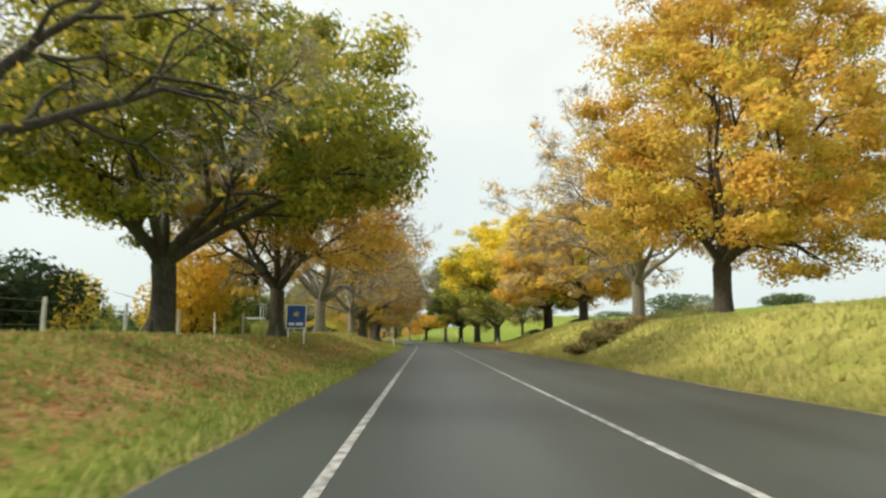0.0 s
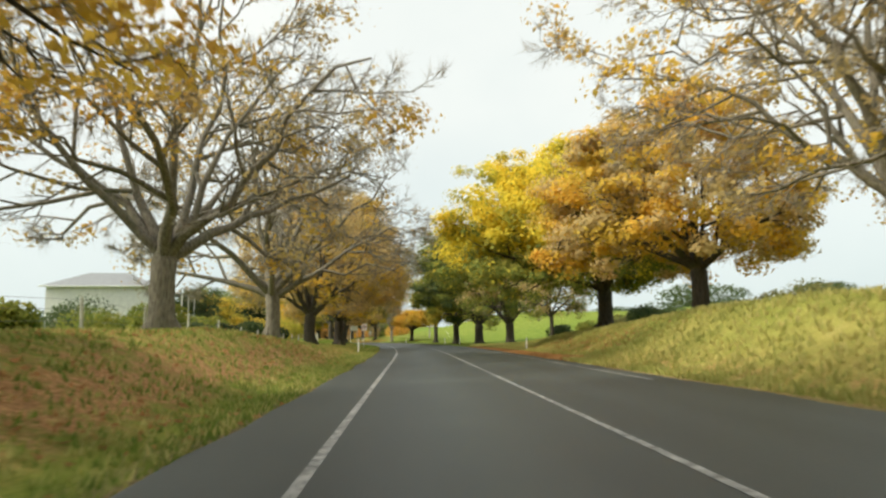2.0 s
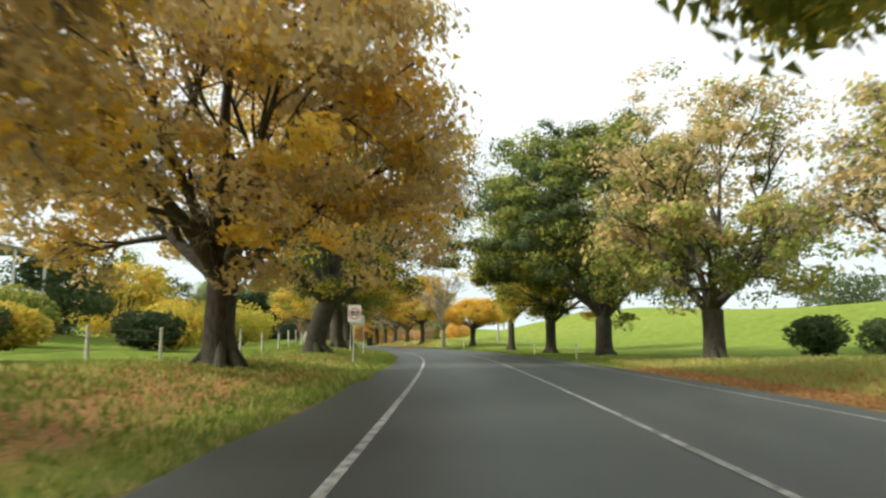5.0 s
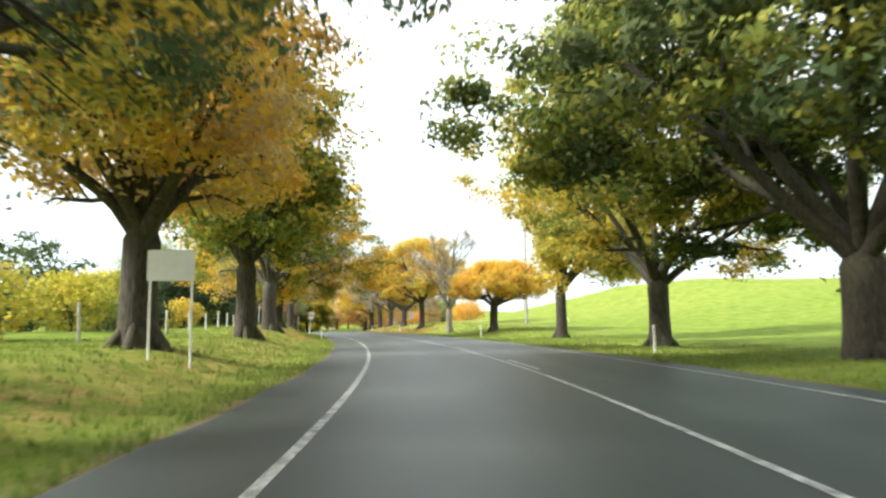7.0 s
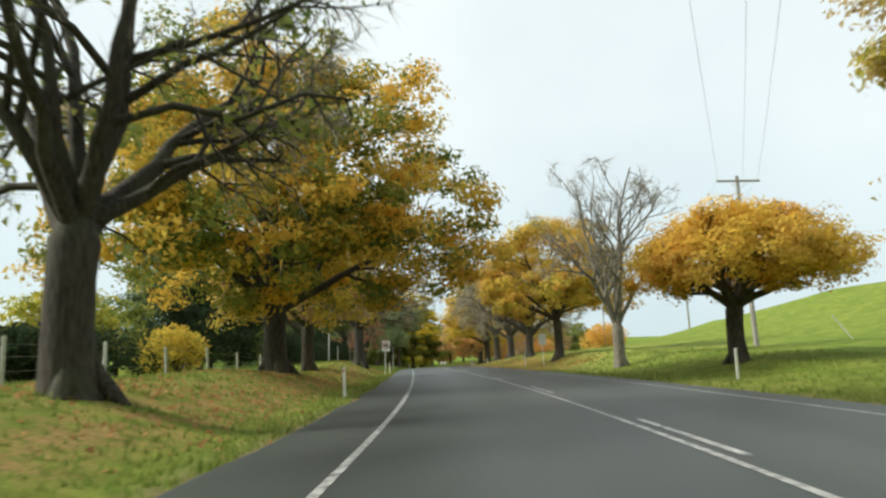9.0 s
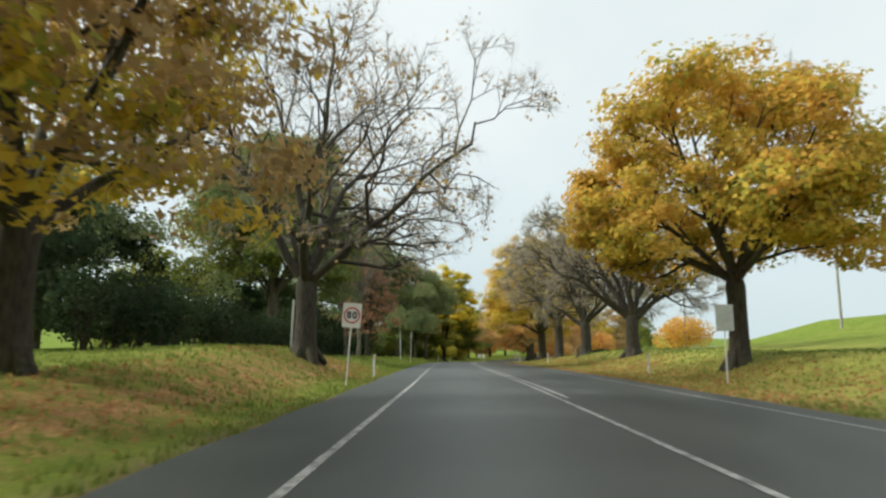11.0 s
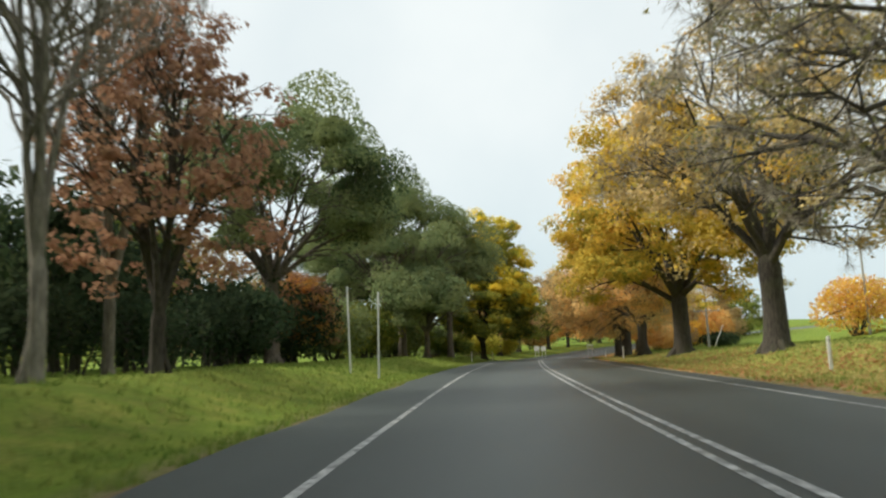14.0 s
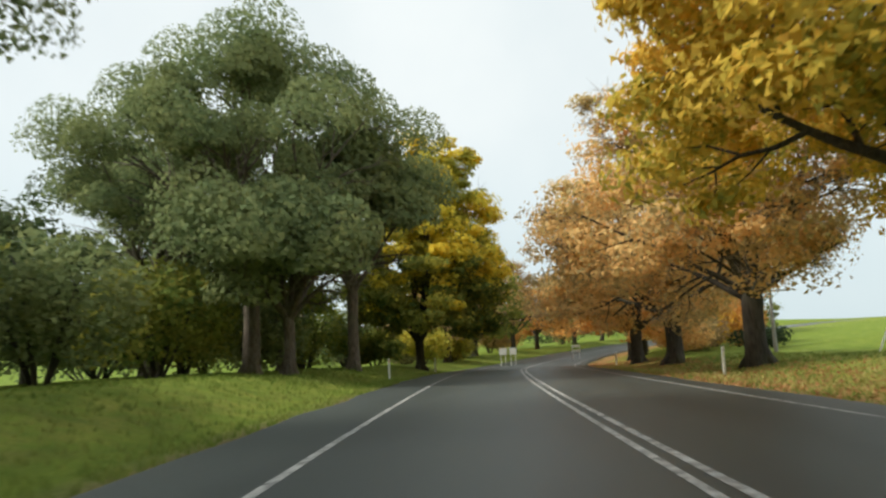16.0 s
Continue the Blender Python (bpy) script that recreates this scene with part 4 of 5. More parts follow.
def left_wood():
    gum("gum_tree", 236, -14.5, 18.0, 12.4, 81, 90000, clumps=170, size=0.26, base=2.2, leaf="gum", second=("green", 0.5))
    gum("gum_tree", 222, -25, 12, 11, 82)
    tree("poplar_tree", 243, -8.6, 15.6, 4.6, 2.2, 0.16, "tan", 0, "tall bare poplar with fine upright twigs", seed=83, depth=4, limbs=9, up=0.6, low=0.2, wood=BARK_PALE, group="left wood", fine=1)
    tree("poplar_tree", 249, -10.8, 15.5, 5.0, 2.2, 0.16, "tan", 0, "tall bare poplar with fine upright twigs", seed=84, depth=4, limbs=12, up=0.6, low=0.2, wood=BARK_PALE, group="left wood", fine=2)
    tree("red_tree", 247.0, -8.3, 9.8, 5.6, 1.4, 0.18, "rust", 7000, "dark rust-red ornamental tree beside the hedge", seed=85, size=0.20, clump=0.26, up=0.75, low=0.1, base=0.6, group="left wood")
    tree("red_tree", 277, -15, 6.4, 6.5, 1.2, 0.14, "rust", 17000, "small rust-orange ornamental tree", seed=86, size=0.22, clump=0.4, up=0.5, base=0.8, second=("orange", 0.4), group="left wood")
    gum("gum_tree", 271, -14.3, 14.4, 17, 87, 76000, clumps=60, size=0.22, base=6.5, second=("far", 0.35))
    gum("gum_tree", 303, -20, 14, 11, 88, 40000, clumps=40, leaf="gum", second=("far", 0.5), size=0.24, base=3.0)
    gum("gum_tree", 297, -11.6, 15.2, 18.0, 89, 90000, clumps=70, size=0.22, base=5.5)
    gum("gum_tree", 293, -8.4, 8.5, 8, 90, 16000, tr=0.26, fork=2.4, base=2.0, clumps=30)
    gum("gum_tree", 302, -7.6, 13.6, 9.0, 91, 44000, clumps=34, tr=0.32, fork=4.6, base=5.0)
    gum("gum_tree", 311, -15, 13, 12, 92, leaf="green", second=("gum", 0.5), label="tall dark green tree at the road edge", base=1.5, fork=3.0)
    tree("poplar_tree", 316, -6.2, 18.5, 12.0, 2.0, 0.35, "yellow", 76000, "tall tapering tree with yellow and green leaves", seed=93, size=0.36, limbs=12, up=0.5, low=-0.5, base=0.3, off=(1.0, 0), second=("lime", 0.4), under="green", clumps=460, skin=0.6, group="left wood")
    for k, s in enumerate((336, 349, 361, 373, 386, 400, 416)):
        tree("oak_tree", s, -8.5 - k % 2, 11 + k % 3, 14, 2.4, 0.36, ("tan", "green", "tan", "orange", "green", "tan", "mixed")[k], 6500, "distant roadside tree in autumn leaf", seed=100 + k, size=0.5, clumps=150, clump=0.8, depth=2)
    for k, (s, u) in enumerate(((319, -10.5), (326, -8.2), (331, -11.5), (323, -14), (338, -8.6), (345, -10.5))):   # low growth round the yellow tree
        bush("shrub", s, u, 5.0, 2.8 + k % 3 * 0.6, ("green", "lime", "straw_bush")[k % 3], 4600, 620 + k, "low green shrub below the yellow tree", size=0.28)
    for k in range(7):   # low growth that closes the view past the bend
        bush("shrub", 334 + k * 9, -12 - (k % 3) * 2.5, 7, 5.5, ("tan", "peach", "green")[k % 3], 4200, 580 + k, "tan autumn shrub beyond the bend", size=0.36)
    for k in range(8):   # and on the outer side of the bend
        bush("shrub", 336 + k * 10, 14.5 + (k % 3) * 2.0, 7, 4.4, ("peach", "tan", "gold", "green")[k % 4], 4600, 600 + k, "tan autumn shrub below the far avenue", size=0.36)
    for k in range(15):   # understorey below the gums
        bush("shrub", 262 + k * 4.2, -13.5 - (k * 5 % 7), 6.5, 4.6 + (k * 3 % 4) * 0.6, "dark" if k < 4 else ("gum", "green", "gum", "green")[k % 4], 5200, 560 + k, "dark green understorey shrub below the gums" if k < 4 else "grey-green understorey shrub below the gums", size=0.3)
    for k in range(8):   # dark trees closing the view behind the hedge
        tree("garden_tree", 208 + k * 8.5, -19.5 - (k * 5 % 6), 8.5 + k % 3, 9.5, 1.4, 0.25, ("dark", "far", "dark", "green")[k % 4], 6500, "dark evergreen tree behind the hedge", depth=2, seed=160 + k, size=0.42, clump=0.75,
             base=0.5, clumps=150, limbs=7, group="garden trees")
    for k in range(6):   # trees closing the view behind the gums
        tree("garden_tree", 268 + k * 9, -23 - (k * 5 % 7), 9.5 + k % 3, 10, 1.4, 0.25, ("green", "far", "tan", "far")[k % 4], 7000, "dull green and brown tree behind the gums", depth=2, seed=180 + k, size=0.42, clump=0.75,
             base=0.5, clumps=170, limbs=7, group="garden trees")
    # garden trees behind the left row
    kinds = ("green", "far", "mixed", "green", "tan", "far", "lime")
    words = {"green": "dull green garden tree", "far": "green garden tree", "mixed": "yellowing garden tree", "lime": "yellow-green garden tree", "tan": "brown-leaved garden tree"}
    rng = random.Random(8)
    for k in range(15):
        leaf = kinds[k % 7]
        along, away = 34 + k * 12.5 + rng.uniform(-3, 3), 22 + rng.uniform(0, 10)
        if 40 < along < 126:   # set back, clear of the house
            away += 26
        tree("garden_tree", along, -away, rng.uniform(6.5, 10), rng.uniform(8, 11), 1.6, 0.24, leaf, 5500, words[leaf] + " behind the verge", depth=2,
             seed=130 + k, size=0.42, clump=0.7, base=0.6, clumps=150, limbs=7, group="garden trees")


def bush(name, s, u, w, h, leaf, count, seed, label, category="bush", group="shrubs behind the verge", size=0.22, length=None, wood=BARK, second=None):
    """A rounded shrub: several stems from one root and a lobed leaf mass down to the ground."""
    count, size = int(count * 0.8), size * 1.07
    rng = np.random.default_rng(seed)
    ob = thing(name, at(s, u, -0.05), heading_at(s), label, category, group)
    ly = length or w
    lobes = []
    n = max(7, int(ly / w * 8))
    for i in range(n):
        a = rng.uniform(0, 6.28)
        q = rng.uniform(0.1, 0.62)
        lobes.append((math.cos(a) * w / 2 * q, (rng.uniform(-0.5, 0.5) * ly * 0.82) if length else math.sin(a) * w / 2 * q, h * rng.uniform(0.35, 0.66), rng.uniform(0.26, 0.4)))
    paths = []
    for x, y, z, r in lobes:
        a = np.array([x * 0.15, y * (0.9 if length else 0.15), -0.1])
        b = np.array([x, y, z])
        p = curve3(a, (a + b) / 2 + rng.normal(0, 0.1, 3), b, 5)
        paths.append((p, np.linspace(0.05, 0.02, 5) * max(1, h / 3), 5))
        for k in range(3):
            e = b + rng.normal(size=3) * np.array([w, w, h]) * 0.16
            paths.append((curve3(b, (b + e) / 2, e, 3), np.linspace(0.02, 0.006, 3) * max(1, h / 3), 3))
    V, F = tubes(paths)
    fast_mesh("stem", V, F, wood, ob, True)
    idx = rng.integers(0, len(lobes), count)
    L = np.array(lobes)[idx]
    d = rng.normal(size=(count, 3))
    d /= np.linalg.norm(d, axis=1)[:, None]
    rad = rng.uniform(0.55, 1.05, count) ** 0.6
    c = L[:, :3] + d * rad[:, None] * L[:, 3:4] * np.array([w, w, h * 1.05])
    c[:, 2] = np.abs(c[:, 2] - 0.05) + 0.05
    V, F = leaves(rng, c, size)
    if second:
        fast_mesh("foliage", V, F, [LEAF[leaf], LEAF[second[0]]], ob, False, (rng.random(count) < second[1]).astype(np.int32))
    else:
        fast_mesh("foliage", V, F, LEAF[leaf], ob)
    return ob


right_row()
left_row()
left_wood()


def shrubs():
    rng = random.Random(5)
    # clipped dark hedge behind the fence
    for s in range(206, 266, 6):
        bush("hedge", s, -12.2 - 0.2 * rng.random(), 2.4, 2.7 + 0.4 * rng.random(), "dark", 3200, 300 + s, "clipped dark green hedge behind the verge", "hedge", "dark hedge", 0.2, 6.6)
    # mixed garden shrubs behind the avenue
    kinds = (("far", "dull green garden shrub", 3200), ("lime", "yellow-green autumn shrub", 3000), ("dark", "dark evergreen shrub", 3200), ("green", "dull green garden shrub", 3000), ("mixed", "yellowing garden shrub", 3000))
    for k in range(34):
        s = 18 + k * 5.6 + rng.uniform(-1.5, 1.5)
        leaf, label, n = kinds[(k * 7 + k // 3) % 5]
        if leaf == "lime" and s < 105:
            leaf, label = "green", "dull green garden shrub"
        w = rng.uniform(3.0, 5.5) * (0.62 if 48 < s < 118 else 1.0)
        bush("shrub", s, -15 - rng.uniform(0, 8), w, w * rng.uniform(0.55, 0.85), leaf, n, 400 + k, label + " behind the verge", size=0.26)
    for k, (u, w, h) in enumerate(((8.3, 1.7, 0.7), (9.4, 2.3, 1.0), (10.6, 2.4, 0.95), (11.7, 1.9, 0.7))):   # scrub up a fold of the bank
        bush("shrub", 36.7 + k * 0.4, u, w, h, "straw_bush", 3000, 470 + k, "low brown scrub on the grass bank", size=0.12, second=("tan", 0.35))
    # tall shrubs behind the first trees
    for k, (s, u, w, h) in enumerate(((40, -13.5, 5.0, 4.6), (45, -14.2, 5.5, 5.0), (50.5, -15.6, 5.5, 4.6), (56, -18.5, 5.5, 4.2))):
        bush("shrub", s, u, w, h, ("gold", "green", "lime", "green")[k], 5200, 430 + k, "tall yellowing garden shrub behind the avenue", size=0.26)
    # tall shrubs before the house
    for k, (s, u, w, h) in enumerate(((98, -27.5, 7.0, 3.9), (103, -32.5, 7.5, 5.2), (108, -24, 5.5, 3.0), (95, -22, 4.5, 2.5), (112, -29, 6.5, 3.6), (118, -23, 5.0, 3.2))):
        bush("shrub", s, u, w, h, ("green", "far", "green")[k % 3], 5200, 440 + k, "tall green garden shrub before the white house", size=0.26)
    # shrubs past the right bank
    for k, (s, u, w, h) in enumerate(((96, 23, 4.5, 3.2), (110, 25, 5, 3.0), (121, 21, 3.6, 2.6), (104, 30, 5, 3.0), (128, 31, 4, 2.6), (93, 34, 6, 3.5), (112, 33, 6.5, 4.4), (120, 29, 5.5, 3.8), (101, 26, 5, 3.6), (98, 40, 8, 4.8), (116, 42, 8, 4.6), (108, 20.5, 3.4, 2.4))):
        bush("shrub", s, u, w, h, ("far", "straw_bush", "far", "green")[k % 4], 3200, 450 + k, "loose green paddock shrub beyond the avenue", size=0.26)
    bush("round_tree", 338, 40.0, 12, 8.5, "gold", 9000, 460, "round golden orange tree in the paddock", "tree", "paddock trees", 0.4, second=("orange", 0.5))
    bush("round_tree", 358, 21.4, 7, 6.5, "orange", 5000, 461, "small round orange tree in the paddock", "tree", "paddock trees", 0.36)
    bush("shrub", 345, 23.0, 6, 2.4, "dark", 3200, 462, "low dark shrub beside the paddock tree", size=0.3)
    # dark clumps on the skyline
    for k, (s, u, w, h) in enumerate(((236, 126, 26, 9), (262, 142, 18, 7), (214, 150, 20, 7), (300, 170, 24, 8), (150, 140, 14, 5), (420, 120, 26, 8), (455, 150, 22, 7), (520, 110, 30, 9), (560, 60, 26, 9), (480, 72, 18, 8), (380, 150, 16, 6))):
        bush("far_tree", s, u, w, h, "far", 3600, 480 + k, "dark distant paddock trees on the hill", "tree", "skyline trees", 0.8)
    # woods on the left skyline and past the end of the road
    for k in range(16):
        s = 40 + k * 34
        bush("far_tree", s, -55 - (k * 37 % 40), 26, 10 + k % 4, ("far", "dark", "green")[k % 3], 3600, 520 + k, "distant green trees behind the gardens", "tree", "left woods", 0.8)


shrubs()

# ------------------------------------------------------------------ roadside furniture


def guide_post(s, u, tint, lean=0.0):
    ob = thing("guide_post", at(s, u), heading_at(s), "white plastic roadside guide post with a small reflector", "guide post", "guide posts")
    ob.matrix_world = ob.matrix_world @ pose(0, 0, 0, lean * 0.4, lean, 0)
    bm = bmesh.new()
    # a flexible post: a shallow channel with folded edges and a slanted top
    prof = [(-0.052, 0.012), (-0.048, -0.006), (-0.02, -0.014), (0.02, -0.014), (0.048, -0.006), (0.052, 0.012), (0.044, 0.012), (0.018, -0.004), (-0.018, -0.004), (-0.044, 0.012)]
    lo = [bm.verts.new((x, y, -0.15)) for x, y in prof]
    hi = [bm.verts.new((x, y, 1.02 + 0.25 * x)) for x, y in prof]
    n = len(prof)
    for i in range(n):
        bm.faces.new((lo[i], lo[(i + 1) % n], hi[(i + 1) % n], hi[i]))
    bm.faces.new(hi)
    part("post", bm, WHITE, ob)
    bm = bmesh.new()
    box(bm, -0.022, 0.022, -0.021, -0.012, 0.84, 0.94, 0.003)
    part("reflector", bm, RED if tint == "red" else SIGN_BACK, ob, "red reflector" if tint == "red" else "pale reflector")
    return ob


for s, u, tint, lean in ((85.8, -3.9, "red", 1), (172, -3.5, "red", -1), (212.6, -3.6, "red", 0.5), (298, -4.9, "red", -1),
                         (86.7, 9.2, "white", 1), (125.6, 8.5, "white", 0), (140, 9.2, "white", -1), (171.1, 9.5, "white", 1), (215, 9.4, "white", -1), (289.5, 8.6, "white", 1), (252, 9.4, "white", 0), (318, 8.6, "white", 0), (316, -5, "red", 0)):
    guide_post(s, u, tint, lean)


def board(parent, w, h, z, face, r=0.05, name="sign_board"):
    """A thin rounded plate facing the oncoming driver (towards -y), its middle at height z."""
    bm = bmesh.new()
    pts = []
    for cx, cz, a0 in ((w / 2 - r, h / 2 - r, 0), (-w / 2 + r, h / 2 - r, 90), (-w / 2 + r, -h / 2 + r, 180), (w / 2 - r, -h / 2 + r, 270)):
        for k in range(5):
            a = radians(a0 + k * 22.5)
            pts.append((cx + r * math.cos(a), z + cz + r * math.sin(a)))
    f = [bm.verts.new((x, -0.05, q)) for x, q in pts]
    b = [bm.verts.new((x, -0.046, q)) for x, q in pts]
    bm.faces.new(f)
    bm.faces.new(b[::-1])
    for i in range(len(pts)):
        bm.faces.new((f[i], f[(i + 1) % len(pts)], b[(i + 1) % len(pts)], b[i]))
    return part(name, bm, face, parent)


def posts(parent, xs, h, r=0.03, mat=None):
    for x in xs:
        bm = bmesh.new()
        rod(bm, (x, 0, -0.3), (x, 0, h), r, 10)
        part("post", bm, mat or STEEL, parent)


def ring(parent, R, width, z, mat):
    bm = bmesh.new()
    n = 40
    rows = []
    for y, rr in ((-0.054, R), (-0.054, R - width), (-0.051, R - width), (-0.051, R)):
        rows.append([bm.verts.new((rr * math.cos(2 * math.pi * k / n), y, z + rr * math.sin(2 * math.pi * k / n))) for k in range(n)])
    for a in range(4):
        for k in range(n):
            bm.faces.new((rows[a][k], rows[a][(k + 1) % n], rows[(a + 1) % 4][(k + 1) % n], rows[(a + 1) % 4][k]))
    return part("red_ring", bm, mat, parent, "red painted ring")


def lettering(parent, text, size, z, mat):
    for k, c in enumerate(text):
        cu = bpy.data.curves.new("numeral", "FONT")
        cu.body, cu.size, cu.align_x, cu.align_y, cu.extrude = c, size, "CENTER", "CENTER", 0.001
        cu.offset = 0.012
        cu.materials.append(mat)
        ob = new("numeral", cu)
        ob.parent = parent
        ob.matrix_local = pose((k - (len(text) - 1) / 2) * size * 0.60, -0.054, z, 90, 0, 0)


def speed_sign(s, u, w, h, top, lean, turn=0.0, legs=(0,)):
    ob = thing("speed_sign", at(s, u), heading_at(s) + turn, "white speed limit sign with red ring, reading 80", "road sign", "speed signs")
    ob.matrix_world = ob.matrix_world @ pose(0, 0, 0, 0, lean, 0)
    z = top - h / 2
    posts(ob, legs, top - 0.05)
    board(ob, w, h, z, SIGN_WHITE)
    ring(ob, w * 0.43, w * 0.075, z, RED)
    lettering(ob, "80", w * 0.50, z, BLACK)
    return ob


def plain_sign(s, u, w, h, top, label, legs, face, turn=0.0):
    ob = thing("road_sign", at(s, u), heading_at(s) + turn, label, "road sign", "plain signs")
    posts(ob, legs, top - 0.03, 0.028, WHITE if face is SIGN_WHITE else STEEL)
    board(ob, w, h, top - h / 2, face, 0.03)
    return ob


speed_sign(205.5, -3.75, 0.66, 0.86, 2.85, 4)
speed_sign(114.9, -4.5, 0.62, 0.80, 2.7, 1)
plain_sign(205.5, 9.4, 0.62, 0.92, 2.75, "grey back of a speed sign on one post", (0,), SIGN_BACK)
plain_sign(131.3, -5.6, 1.05, 0.7, 2.55, "blank white sign on two thin white legs", (-0.46, 0.46), SIGN_WHITE)


def tourist_sign():
    ob = thing("tourist_sign", at(31.3, -5.9), heading_at(31), "blue tourist sign with yellow mark and white border", "road sign")
    posts(ob, (-0.36, 0.36), 1.65, 0.03, WHITE)
    board(ob, 0.92, 1.08, 1.14, SIGN_WHITE, 0.04, "border")
    b = board(ob, 0.84, 1.0, 1.14, BLUE, 0.03)
    b.location.y = -0.006
    bm = bmesh.new()
    for k in range(7):
        a = radians(k * 360 / 7 + 90)
        r = 0.17 if k % 2 == 0 else 0.12
        rod(bm, (0, -0.060, 1.24), (r * math.cos(a), -0.060, 1.24 + r * math.sin(a) * 0.9), 0.035, 6, 0.012)
    part("emblem", bm, GOLD, ob, "yellow leaf-like emblem")
    for x, w in ((-0.2, 0.26), (0.15, 0.32)):
        bm = bmesh.new()
        box(bm, x - w / 2, x + w / 2, -0.062, -0.057, 0.74, 0.86, 0.002)
        part("text_bar", bm, SIGN_WHITE, ob, "white bar of lettering")


tourist_sign()


def road_coords(x, y):
    """Metres along and to the right of the driving line, of a place in the plan."""
    k = int(np.argmin((_x - x) ** 2 + (_y - y) ** 2))
    h = _h[k]
    return float(_s[k]), float(math.cos(h) * (x - _x[k]) + math.sin(h) * (y - _y[k]))


def far_signs():
    for x, y, w, h, top in ((-47.2, 324, 0.72, 0.62, 1.75), (-46.3, 324.2, 0.66, 0.62, 1.75)):
        s, u = road_coords(x, y)
        plain_sign(s, u, w, h, top, "white rectangular sign on legs past the crest", (-0.22, 0.22), SIGN_WHITE)
    s, u = road_coords(-41.5, 336)
    for z, k in ((1.7, 0), (1.2, 1)):
        ob = thing("marker_board", at(s, u + 0.02 * k), heading_at(s) + 15, "low white marker board at the bend", "road sign", "marker boards")
        posts(ob, (-0.35, 0.35), z, 0.03)
        board(ob, 0.9, 0.24, z - 0.12, SIGN_WHITE, 0.03)


far_signs()


def thin_pole(s, u, h, r, label, lean=0.0, mat=None):
    ob = thing("steel_post", at(s, u), heading_at(s), label, "post", "tall verge posts")
    bm = bmesh.new()
    rod(bm, (0, 0, -0.4), (lean, 0, h), r, 10, r * 0.85)
    part("shaft", bm, mat or STEEL, ob)
    bm = bmesh.new()
    rod(bm, (lean, 0, h), (lean, 0, h + 0.04), r * 1.25, 10)
    part("cap", bm, mat or STEEL, ob)


thin_pole(258.1, -6.2, 3.4, 0.045, "tall thin pale steel post in the verge", -0.1)
thin_pole(258.2, -5.1, 3.4, 0.045, "tall thin pale steel post in the verge", 0.05)
thin_pole(228.6, -11.2, 3.9, 0.085, "pale weathered timber post before the hedge", 0.12, PALE_TIMBER)
thin_pole(234.2, -10.8, 2.6, 0.06, "pale weathered timber post before the hedge", 0.05, PALE_TIMBER)
thin_pole(276, 16.5, 2.4, 0.06, "pale fence strainer post beyond the trees", 0.1, PALE_TIMBER)
thin_pole(281, 17.5, 2.4, 0.06, "pale fence strainer post beyond the trees", 0.0, PALE_TIMBER)


thin_pole(188, 24.8, 1.35, 0.04, "leaning white guard of a pole stay", -1.3, WHITE)
thin_pole(295.6, 16.9, 2.2, 0.045, "leaning white guard of a pole stay", 1.15, WHITE)


def power_pole(s, u, h, turn, label="grey timber power pole with crossarm"):
    ob = thing("power_pole", at(s, u), turn, label, "power pole", "power poles")
    bm = bmesh.new()
    rod(bm, (0, 0, -0.5), (0, 0, h), 0.17, 12, 0.11)
    part("pole", bm, TIMBER, ob)
    bm = bmesh.new()
    box(bm, -1.55, 1.55, -0.19, -0.10, h - 0.45, h - 0.32, 0.01)
    part("crossarm", bm, TIMBER, ob)
    for x in (-1.45, 0.35, 1.45):
        bm = bmesh.new()
        rod(bm, (x, -0.14, h - 0.32), (x, -0.14, h - 0.12), 0.045, 8, 0.03)
        part("insulator", bm, WHITE, ob, "white insulator")
    for x in (-0.7, 0.7):
        bm = bmesh.new()
        rod(bm, (x, -0.13, h - 0.4), (0, -0.13, h - 1.0), 0.018, 6)
        part("brace", bm, STEEL, ob)
    return ob


def wires(a, b, x, sag):
    """One span between the same pins of two poles."""
    p, q = a.matrix_world @ Vector((x, -0.14, 0)), b.matrix_world @ Vector((x, -0.14, 0))
    p.z, q.z = a.matrix_world.translation.z + a["top"] - 0.1, b.matrix_world.translation.z + b["top"] - 0.1
    t = np.linspace(0, 1, 25)[:, None]
    pts = np.array(p) * (1 - t) + np.array(q) * t
    pts[:, 2] -= sag * 4 * t[:, 0] * (1 - t[:, 0])
    V, F = tubes([(pts, np.full(25, 0.007), 5)])
    ob = fast_mesh("power_line", V, F, WIRE, None, True)
    tagged(ob, "thin grey overhead power line between poles", "power line", "power lines")


POLES = [power_pole(124.3, -7.2, 12, 20), power_pole(192.5, 21.0, 11.4, 20), power_pole(262, 44, 12, 10), power_pole(334, 41, 14, 5)]
for ob_, hh_ in zip(POLES, (12, 11.4, 12, 14)):
    ob_["top"] = hh_
power_pole(322, 21, 5.2, 12, "short grey service pole with crossarm in the paddock")
bpy.context.view_layer.update()
for a_, b_ in zip(POLES, POLES[1:]):
    for x_ in (-1.45, 0.35, 1.45):
        wires(a_, b_, x_, 1.1)

# ------------------------------------------------------------------ the white house on the rise


